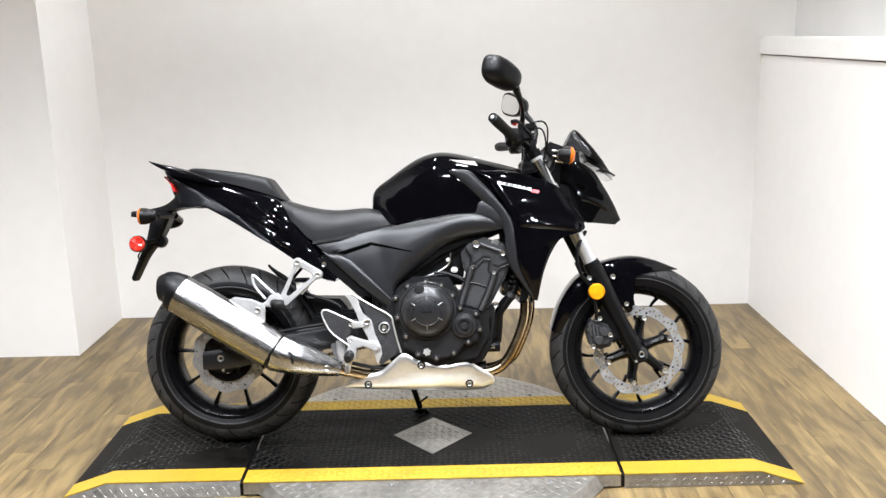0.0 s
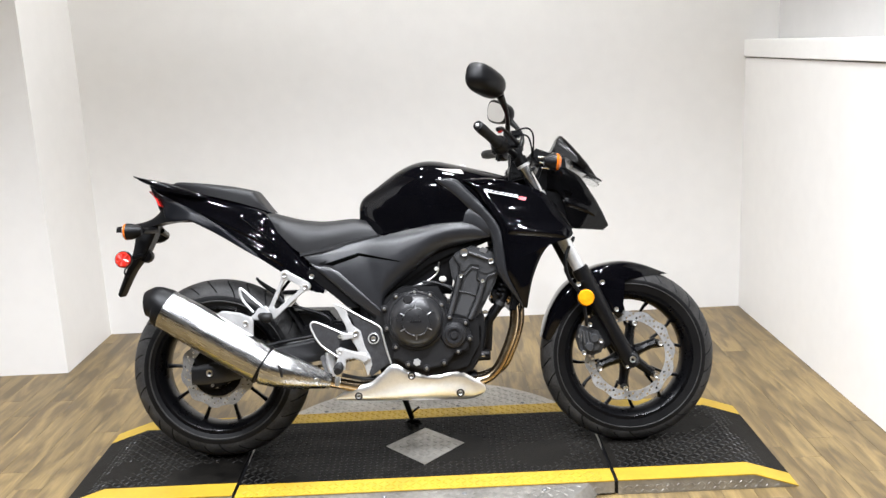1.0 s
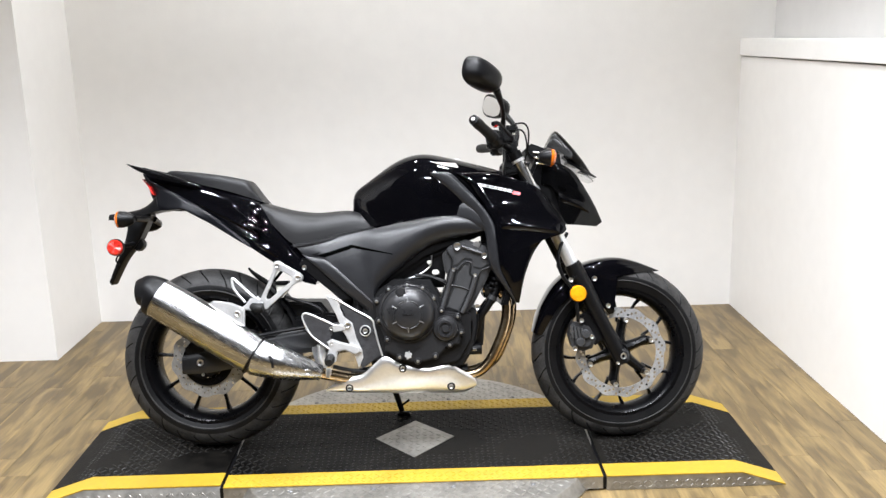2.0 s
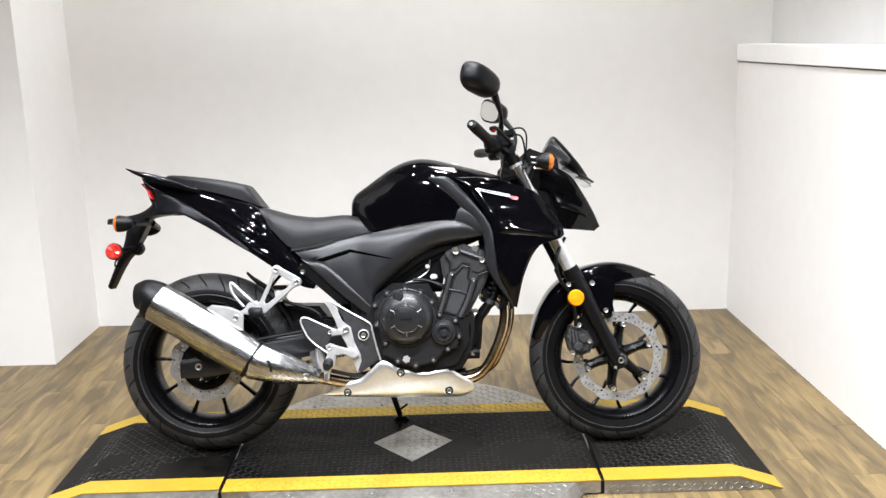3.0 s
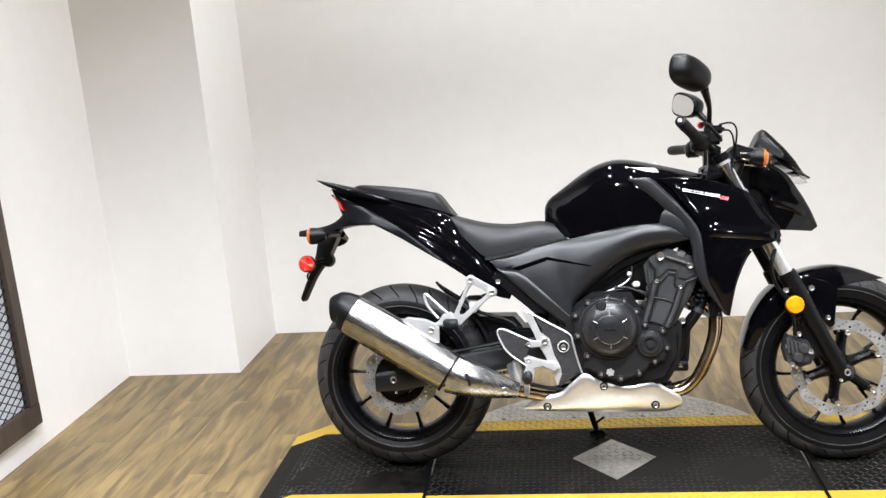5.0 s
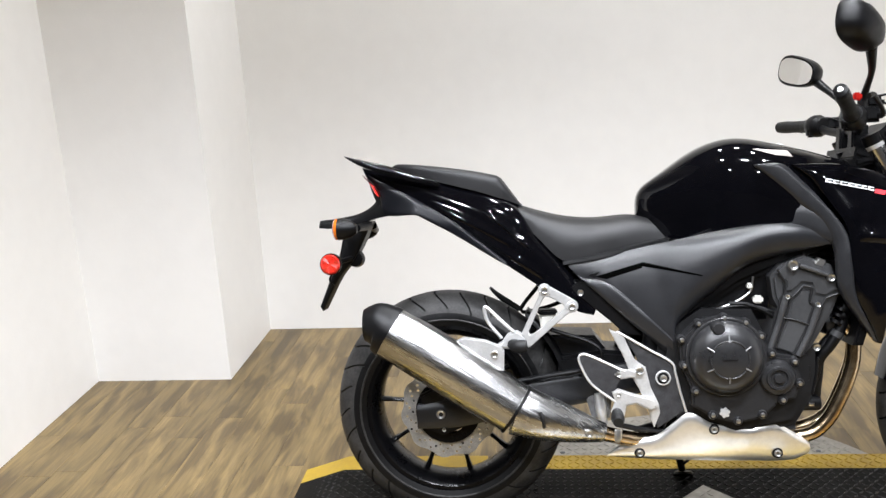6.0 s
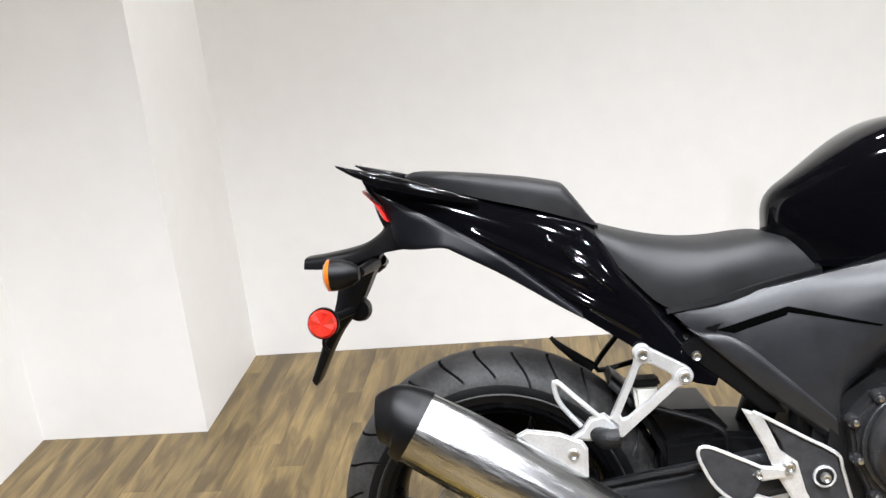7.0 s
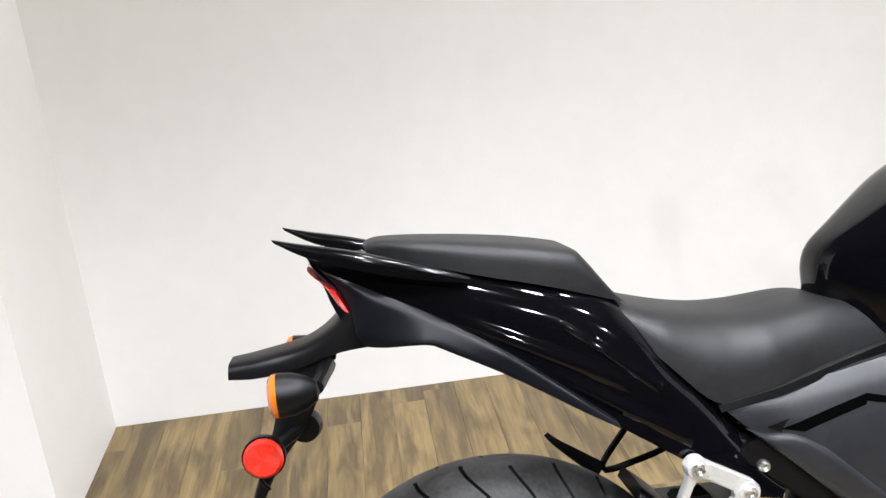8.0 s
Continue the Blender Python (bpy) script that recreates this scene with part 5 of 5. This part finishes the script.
mount = part("peg_mount", plate([(-0.273, 0.368), (-0.258, 0.376), (-0.225, 0.364), (-0.172, 0.350), (-0.161, 0.334), (-0.18, 0.321), (-0.215, 0.338), (-0.239, 0.334), (-0.246, 0.302), (-0.266, 0.294), (-0.277, 0.318), (-0.266, 0.345)], -0.182, -0.166, 0.004), M_ALU, rearset, "silver footrest mount")
part("footrest", tube([(-0.262, -0.175, 0.318), (-0.263, -0.195, 0.313), (-0.264, -0.232, 0.305)], [0.012, 0.016, 0.0165, 0.012], 14, 16), M_GRIP, mount, "black rubber footrest")
part("footrest_tip", lathe([(0, -0.012), (0.006, -0.01), (0.009, 0), (0.009, 0.02), (0, 0.02)], (-0.266, -0.23, 0.268), (0.1, 0.2, 0.97), 14), M_BOLT, mount)
part("brake_pedal", tube([(-0.255, -0.175, 0.285), (-0.20, -0.150, 0.268), (-0.13, -0.145, 0.262), (-0.085, -0.145, 0.268)], [0.007, 0.006, 0.006, 0.008], 18, 10), M_ENGINE2, mount)
part("brake_master_cylinder", tube([(-0.30, -0.13, 0.355), (-0.295, -0.13, 0.30), (-0.29, -0.13, 0.275)], [0.014, 0.016, 0.009], 10, 14), M_ALU, rearset)
part("master_bracket", plate([(-0.335, 0.345), (-0.30, 0.36), (-0.27, 0.34), (-0.275, 0.29), (-0.32, 0.29)], -0.125, -0.115, 0.004), M_EDGE, rearset)
for bx, bz, br in ((-0.205, 0.419, 0.0105), (-0.174, 0.334, 0.009), (-0.257, 0.412, 0.0065), (-0.258, 0.362, 0.0065)):
    bolt(bx, -0.178 if br > 0.008 else -0.185, bz, br, rearset)
part("pivot_collar", ring(0.0145, 0.0185, -0.005, 0.004, (-0.148, -0.166, 0.399), 36, 0.002), M_ALU, rearset)
part("pivot_hole", lathe([(0, 0.0), (0.0148, 0.0), (0.0148, 0.006), (0, 0.006)], (-0.148, -0.168, 0.399), segs=28), M_ENGINE2, rearset)
bolt(-0.148, -0.178, 0.399, 0.0085, rearset)
pillion = part("pillion_bracket", framed_plate([(-0.446, 0.604), (-0.443, 0.629), (-0.431, 0.637), (-0.416, 0.628), (-0.3575, 0.594), (-0.349, 0.579), (-0.360, 0.565), (-0.375, 0.5605), (-0.472, 0.478), (-0.497, 0.483), (-0.493, 0.508)],
                                               [(-0.437, 0.596), (-0.431, 0.603), (-0.423, 0.604), (-0.415, 0.601), (-0.386, 0.584), (-0.383, 0.578), (-0.384, 0.572), (-0.390, 0.567), (-0.460, 0.512), (-0.470, 0.510), (-0.473, 0.518)], -0.158, -0.144), M_ALU, bike, "silver aluminium pillion footrest bracket")
part("bracket_foot", plate([(-0.525, 0.515), (-0.50, 0.522), (-0.475, 0.50), (-0.485, 0.482), (-0.515, 0.475), (-0.545, 0.478), (-0.56, 0.468), (-0.565, 0.48), (-0.54, 0.495)], -0.163, -0.143, 0.005), M_ALU, pillion)
part("toe_loop", tube([(-0.51, -0.158, 0.518), (-0.545, -0.16, 0.552), (-0.578, -0.16, 0.583), (-0.58, -0.16, 0.565), (-0.57, -0.16, 0.54), (-0.54, -0.16, 0.503)], 0.0045, 36, 8), M_ALU, pillion)
part("pillion_footrest", tube([(-0.515, -0.155, 0.488), (-0.50, -0.175, 0.484), (-0.478, -0.178, 0.486)], [0.014, 0.018, 0.015], 12, 14), M_GRIP, pillion, "folded black rubber pillion footrest")
for bx, bz in ((-0.431, 0.621), (-0.364, 0.579)):
    part("boss", lathe([(0, -0.003), (0.0135, -0.003), (0.0155, 0.001), (0.0155, 0.014), (0, 0.014)], (bx, -0.157, bz), segs=24), M_ALU, pillion)
    bolt(bx, -0.166, bz, 0.009, pillion)

# --- bars, mirrors, front indicators ---
bar = part("handlebar", tube([(0.24, -0.30, 1.046), (0.285, -0.215, 1.018), (0.33, -0.13, 0.998), (0.352, -0.05, 0.99), (0.356, 0.05, 0.99), (0.345, 0.13, 1.0), (0.326, 0.215, 1.020), (0.295, 0.30, 1.026)], 0.011, 44, 12), M_BLACKPL, bike, "black tubular handlebar")
for side, tip, inner, stem in ((-1, (0.222, -0.338, 1.058), (0.283, -0.22, 1.019), [(0.318, -0.19, 1.045), (0.321, -0.205, 1.075), (0.314, -0.26, 1.11), (0.292, -0.32, 1.155)]),
                               (1, (0.275, 0.338, 1.030), (0.322, 0.22, 1.022), [(0.395, 0.19, 1.035), (0.405, 0.205, 1.065), (0.405, 0.26, 1.10), (0.372, 0.325, 1.155)])):
    g = part("grip", tube([tip, tuple(np.array(tip) * 0.9 + np.array(inner) * 0.1), inner], [0.0165, 0.0175, 0.0165, 0.0165, 0.017, 0.021], 20, 18), M_GRIP, bar, "black rubber grip")
    d = (Vector(inner) - Vector(tip)).normalized()
    part("bar_end", lathe([(0, -0.004), (0.008, -0.003), (0.0155, 0.0), (0.0155, 0.012), (0, 0.012)], Vector(tip) - d * 0.01, d, 20), M_BLACKPL, bar)
    part("bar_end_cap", lathe([(0, -0.003), (0.006, -0.002), (0.007, 0.002), (0, 0.002)], Vector(tip) - d * 0.014, d, 16), M_BOLT, bar)
    c = Vector(inner) + d * 0.028
    part("switch_box", tube([tuple(Vector(inner)), tuple(c), tuple(c + d * 0.025)], [0.024, 0.031, 0.031, 0.022], 12, 14), M_BLACKPL, bar)
    part("lever_clamp", box((c.x + 0.005, c.y - 0.018, c.z - 0.012), (c.x + 0.062, c.y + 0.018, c.z + 0.022), 0.008), M_BLACKPL, bar)
    part("lever", tube([(c.x + 0.055, c.y, c.z + 0.005), (c.x + 0.045, c.y + side * 0.06, c.z + 0.004), (tip[0] + 0.075, tip[1] * 0.96, tip[2] - 0.01), (tip[0] + 0.055, tip[1] * 1.02, tip[2] - 0.012)], [0.007, 0.006, 0.005, 0.007], 24, 10), M_BLACKPL, bar)
    part("switch_knob", box((c.x - 0.03, c.y - 0.012, c.z - 0.03), (c.x - 0.008, c.y + 0.012, c.z - 0.005), 0.005), M_BLACKPL, bar)
    centre = Vector((0.239, -0.371, 1.19)) if side < 0 else Vector((0.330, 0.37, 1.193))
    turn = radians(42 if side < 0 else 24)
    n = Vector((-math.cos(turn), -side * math.sin(turn), 0.04)).normalized()
    w = Vector((n.y, -n.x, 0)).normalized() * side
    w = (w if w.y * side > 0 else -w)
    up = w.cross(n)
    up = up if up.z > 0 else -up
    roll = radians(16)
    w, up = (w * math.cos(roll) + up * math.sin(roll)), (up * math.cos(roll) - w * math.sin(roll))
    m_bm, glass = bmesh.new(), bmesh.new()
    rings = []
    for f, dep in ((0.93, -0.004), (0.97, -0.006), (1.0, -0.001), (0.99, 0.01), (0.92, 0.026), (0.74, 0.042), (0.42, 0.052), (0.08, 0.055)):
        row = []
        for k in range(40):
            a = 2 * math.pi * k / 40
            ca, sa = math.cos(a), math.sin(a)
            x, y = 0.080 * math.copysign(abs(ca) ** 0.72, ca), 0.044 * math.copysign(abs(sa) ** 0.72, sa)
            y *= 1 - 0.12 * x / 0.08 * -1
            row.append(m_bm.verts.new(centre + (w * x + up * y) * f - n * dep))
        rings.append(row)
    grid_faces(m_bm, rings, close_v=True)
    m_bm.faces.new(rings[0])
    m_bm.faces.new(rings[-1])
    mirror = part("mirror", m_bm, M_BLACKPL, bar, "black mirror shell")
    gl = [glass.verts.new(centre + w * 0.073 * math.copysign(abs(math.cos(a)) ** 0.72, math.cos(a)) + up * 0.036 * (1 + 0.12 * math.cos(a)) * math.copysign(abs(math.sin(a)) ** 0.72, math.sin(a)) + n * 0.0075) for a in np.linspace(0, 2 * math.pi, 40, endpoint=False)]
    glass.faces.new(gl)
    part("mirror_glass", glass, M_MIRROR, mirror, "mirror glass")
    part("mirror_stem", tube(stem, [0.010, 0.0075, 0.007, 0.010, 0.013], 24, 12), M_BLACKPL, mirror)
    part("stem_nut", lathe([(0, -0.012), (0.011, -0.012), (0.012, 0.008), (0, 0.012)], stem[0], (0, 0, 1), 8), M_ENGINE2, mirror)
    ind = part("front_indicator", tube([(0.44, side * 0.08, 0.965), (0.455, side * 0.14, 0.962), (0.46, side * 0.175, 0.955)], [0.012, 0.011, 0.013], 12, 12), M_BLACKPL, cowl)
    part("indicator_body", lathe([(0, -0.034), (0.014, -0.03), (0.024, -0.012), (0.029, 0.008), (0, 0.008)], (0.466, side * 0.185, 0.951), (1, 0, -0.1), 24), M_BLACKPL, cowl)
    part("indicator_lens", lathe([(0.029, 0.008), (0.027, 0.016), (0.018, 0.024), (0, 0.027)], (0.466, side * 0.185, 0.951), (1, 0, -0.1), 24), M_ORANGE, cowl, "orange indicator lens")
for y in (-0.045, 0.045):
    part("bar_clamp", plate([(0.335, 0.94), (0.372, 0.94), (0.378, 1.0), (0.362, 1.01), (0.338, 1.005)], y - 0.018, y + 0.018, 0.005), M_BLACKPL, bar)
part("top_yoke", plate([(0.325, 0.925), (0.40, 0.905), (0.405, 0.925), (0.33, 0.948)], -0.112, 0.112, 0.006), M_BLACKPL, bike)
instrument = part("instrument_panel", plate([(0.40, 0.985), (0.425, 1.008), (0.485, 0.985), (0.478, 0.955), (0.42, 0.955)], -0.075, 0.075, 0.01), M_BLACKPL, bike)
for a, b in (((0.425, 0.975), (0.475, 0.967)), ((0.428, 0.957), (0.482, 0.945)), ((0.435, 0.938), (0.482, 0.932))):
    part("bracket_bar", rod((a[0], -0.112, a[1]), (b[0], -0.112, b[1]), 0.0032, 8), M_CHROME, instrument)
part("steering_head", rod((0.35, 0, 0.95), (0.46, 0, 0.72), 0.035, 18), M_BLACKPL, bike)
part("stop_switch", box((0.283, -0.235, 1.048), (0.303, -0.215, 1.066), 0.004), M_REDLENS, bar, "red stop switch")
part("brake_reservoir", box((0.325, -0.195, 1.035), (0.368, -0.145, 1.058), 0.007), M_BLACKPL, bar)
for pts in (((0.352, -0.19, 1.06), (0.385, -0.2, 1.062), (0.402, -0.19, 1.045), (0.406, -0.16, 1.01), (0.404, -0.12, 0.965)), ((0.352, -0.17, 1.042), (0.38, -0.18, 1.042), (0.394, -0.17, 1.025), (0.402, -0.14, 0.99), (0.40, -0.1, 0.95)),
            ((0.31, 0.19, 1.03), (0.36, 0.18, 1.04), (0.395, 0.14, 1.01), (0.40, 0.1, 0.95))):
    part("control_cable", tube(pts, 0.0029, 30, 8), M_BLACKPL, bar)
part("fork_hose", tube([(0.535, -0.09, 0.70), (0.505, -0.135, 0.655), (0.497, -0.14, 0.61), (0.51, -0.14, 0.56), (0.545, -0.14, 0.51), (0.556, -0.14, 0.45), (0.56, -0.13, 0.405)], 0.006, 40, 10), M_BLACKPL, bike)
part("hose_guide", box((0.545, -0.137, 0.545), (0.57, -0.115, 0.562), 0.005), M_BLACKPL, bike)
bolt(0.538, -0.14, 0.545, 0.008)

# --- decals, laid on the panels ---
from mathutils.bvhtree import BVHTree


def decal(name, target, corners, mat, parent, nu=14, nv=3, off=0.0009, high=0.0):
    """A thin patch on the near side of a panel, swelling to a ridge where high is given; corners as (x, z), in order round it."""
    src = bmesh.new()
    src.from_mesh(target.data)
    tree = BVHTree.FromBMesh(src)
    bm, grid = bmesh.new(), []
    a, b, c, d = (Vector(p) for p in corners)
    for i in range(nu + 1):
        row = []
        for j in range(nv + 1):
            p = a.lerp(b, i / nu).lerp(d.lerp(c, i / nu), j / nv)
            place = tree.ray_cast(Vector((p.x, -1, p.y)), Vector((0, 1, 0)))[0]
            row.append(bm.verts.new((p.x, (place.y if place else -0.17) - off - high * math.sin(math.pi * i / nu) ** 0.5 * (math.sin(math.pi * (j / nv) ** 1.6)), p.y)))
        grid.append(row)
    grid_faces(bm, grid)
    src.free()
    return part(name, bm, mat, parent)


near_shroud = [o for o in bike.children if o.name.startswith("radiator_shroud") and o.data.vertices[0].co.y < 0][0]
x = 0.238
for w in (0.015, 0.013, 0.016, 0.013, 0.013, 0.012, 0.014):
    z0 = 0.8715 - (x - 0.231) * 0.235
    for top, low in ((0.0032, 0.0014), (-0.0030, -0.0050)):
        decal("decal_bar", near_shroud, ((x + 0.002, z0 + top), (x + w + 0.002, z0 + top - w * 0.235), (x + w - 0.001, z0 + low - w * 0.235), (x - 0.001, z0 + low)), M_DECAL, near_shroud, 3, 1)
    decal("decal_bar", near_shroud, ((x + 0.0018, z0 + 0.003), (x + 0.0062, z0 + 0.002), (x + 0.0032, z0 - 0.0058), (x - 0.0012, z0 - 0.0048)), M_DECAL, near_shroud, 1, 2, 0.0012)
    x += w + 0.0022
decal("decal_bar", near_shroud, ((x + 0.002, 0.8445), (x + 0.025, 0.839), (x + 0.020, 0.829), (x - 0.003, 0.8345)), M_REDDECAL, near_shroud, 5, 3)
decal("decal_shape", tank, ((0.081, 0.951), (0.166, 0.945), (0.175, 0.928), (0.132, 0.934)), M_TANKDECAL, tank, 10, 6)
for corners in (((-0.72, 0.862), (-0.49, 0.748), (-0.50, 0.722), (-0.72, 0.836)), ((-0.62, 0.790), (-0.42, 0.665), (-0.43, 0.642), (-0.62, 0.764)), ((-0.58, 0.835), (-0.455, 0.735), (-0.462, 0.716), (-0.58, 0.818))):
    decal("cowl_crease", tail, corners, M_GLOSS, tail, 24, 10, 0.0002, 0.004)
decal("shroud_crease", near_shroud, ((0.305, 0.768), (0.50, 0.742), (0.495, 0.700), (0.305, 0.722)), M_GLOSS, near_shroud, 24, 12, 0.0002, 0.011)
decal("cowl_crease", cowl, ((0.488, 0.846), (0.624, 0.794), (0.612, 0.766), (0.518, 0.806)), M_COWL, cowl, 20, 10, 0.0002, 0.007)
# a flat black patch paints the shade inside the cowl's slot
decal("cowl_slot", cowl, ((0.505, 0.862), (0.535, 0.849), (0.530, 0.839), (0.512, 0.846)), M_VOID, cowl, 6, 3)
near_cover = [o for o in bike.children if o.name.startswith("side_cover") and not o.name.startswith("side_cover_fin") and o.data.vertices[0].co.y < 0][0]
# the vent isn't cut: its inner darkness is laid on as black patches
decal("vent_slot", near_cover, ((-0.306, 0.649), (-0.188, 0.683), (-0.190, 0.669), (-0.276, 0.643)), M_VOID, near_cover, 14, 3)
decal("vent_slot", near_cover, ((-0.188, 0.683), (-0.050, 0.650), (-0.052, 0.6475), (-0.190, 0.673)), M_VOID, near_cover, 14, 3)

# ---- the framed mesh panel on the side wall ----
frame_panel = new("framed_mesh_panel")
tagged(frame_panel, "dark wooden frame with black diamond wire mesh on the wall", "wall panel")
PY0, PY1, PZ0, PZ1, PX = -0.62, 0.285, 0.115, 1.42, RL + 0.004
part("backing", box((PX, PY0 + 0.02, PZ0 + 0.02), (PX + 0.008, PY1 - 0.02, PZ1 - 0.02)), M_BACKING, frame_panel, "pale backing board")
for lo, hi in (((PX, PY0, PZ0), (PX + 0.035, PY1, PZ0 + 0.085)), ((PX, PY0, PZ1 - 0.075), (PX + 0.035, PY1, PZ1)), ((PX, PY0, PZ0 + 0.085), (PX + 0.034, PY0 + 0.06, PZ1 - 0.075)), ((PX, PY1 - 0.06, PZ0 + 0.085), (PX + 0.034, PY1, PZ1 - 0.075))):
    part("frame_bar", box(lo, hi, 0.003), M_WOOD, frame_panel, "dark stained wooden frame bar")
wires = bmesh.new()
y_in0, y_in1, z_in0, z_in1 = PY0 + 0.055, PY1 - 0.055, PZ0 + 0.08, PZ1 - 0.07
for sgn in (1, -1):
    k = -60
    while k < 110:
        c = k * 0.034
        pts = []
        for y in (y_in0, y_in1):
            z = z_in0 + c + sgn * (y - y_in0) * 0.6
            pts.append((y, z))
        (ya_, za_), (yb_, zb_) = pts
        lo_t, hi_t = 0.0, 1.0
        dz = zb_ - za_
        t0, t1 = sorted(((z_in0 - za_) / dz, (z_in1 - za_) / dz))
        lo_t, hi_t = max(0, t0), min(1, t1)
        if hi_t - lo_t > 0.02:
            q = [(PX + 0.018, ya_ + (yb_ - ya_) * t, za_ + dz * t) for t in (lo_t, hi_t)]
            rod(q[0], q[1], 0.0022, 5, 1.0, wires)
        k += 1
tagged(part("wire_mesh", wires, M_BLACKPL, frame_panel, "black diamond wire mesh"), kind="stuff")

# ---- the floor's planks ----
PLANK_W, PLANK_L, GAP = 0.102, 0.92, 0.0004


def plank_mesh(name, w, l):
    bm = box((0, 0, -0.006), (w - GAP, l - GAP, 0.0), 0.0006, segments=1)
    me = bpy.data.meshes.new(name)
    bm.to_mesh(me)
    bm.free()
    me.materials.append(M_PLANK)
    return me


whole = plank_mesh("plank", PLANK_W, PLANK_L)
rest_v, rest_f = [], []
rng = random.Random(4)
x = RL - PLANK_W * 37
while x < HX - 0.01:
    inside = x > RL - 0.01 and x < RR - 0.01
    w = min(PLANK_W, RR - x) if inside else PLANK_W
    y, y_end = HF - rng.random() * PLANK_L, RB if inside else RF
    while y < y_end - 0.01:
        y0, y1 = max(y, HF), min(y + PLANK_L, y_end)
        wide = w if y1 > RF + 0.001 else PLANK_W
        if y1 < -1.3 or not inside:
            k = len(rest_v)
            rest_v += [(x, y0, 0), (x + wide - GAP, y0, 0), (x + wide - GAP, y1 - GAP, 0), (x, y1 - GAP, 0)]
            rest_f.append((k, k + 1, k + 2, k + 3))
        elif y1 - y0 > 0.02:
            full = abs(y1 - y0 - PLANK_L) < 1e-6 and abs(w - PLANK_W) < 1e-6
            ob = new("plank", whole if full else plank_mesh("plank", w, y1 - y0))
            ob.location = (x, y0, 0)
            ob.parent = floor
        y += PLANK_L
    x += PLANK_W
far = bpy.data.meshes.new("far_planks")
far.from_pydata(rest_v, [], rest_f)
far.materials.append(M_PLANK)
far_planks = new("far_planks", far)
far_planks.parent = floor
tagged(far_planks, kind="stuff")
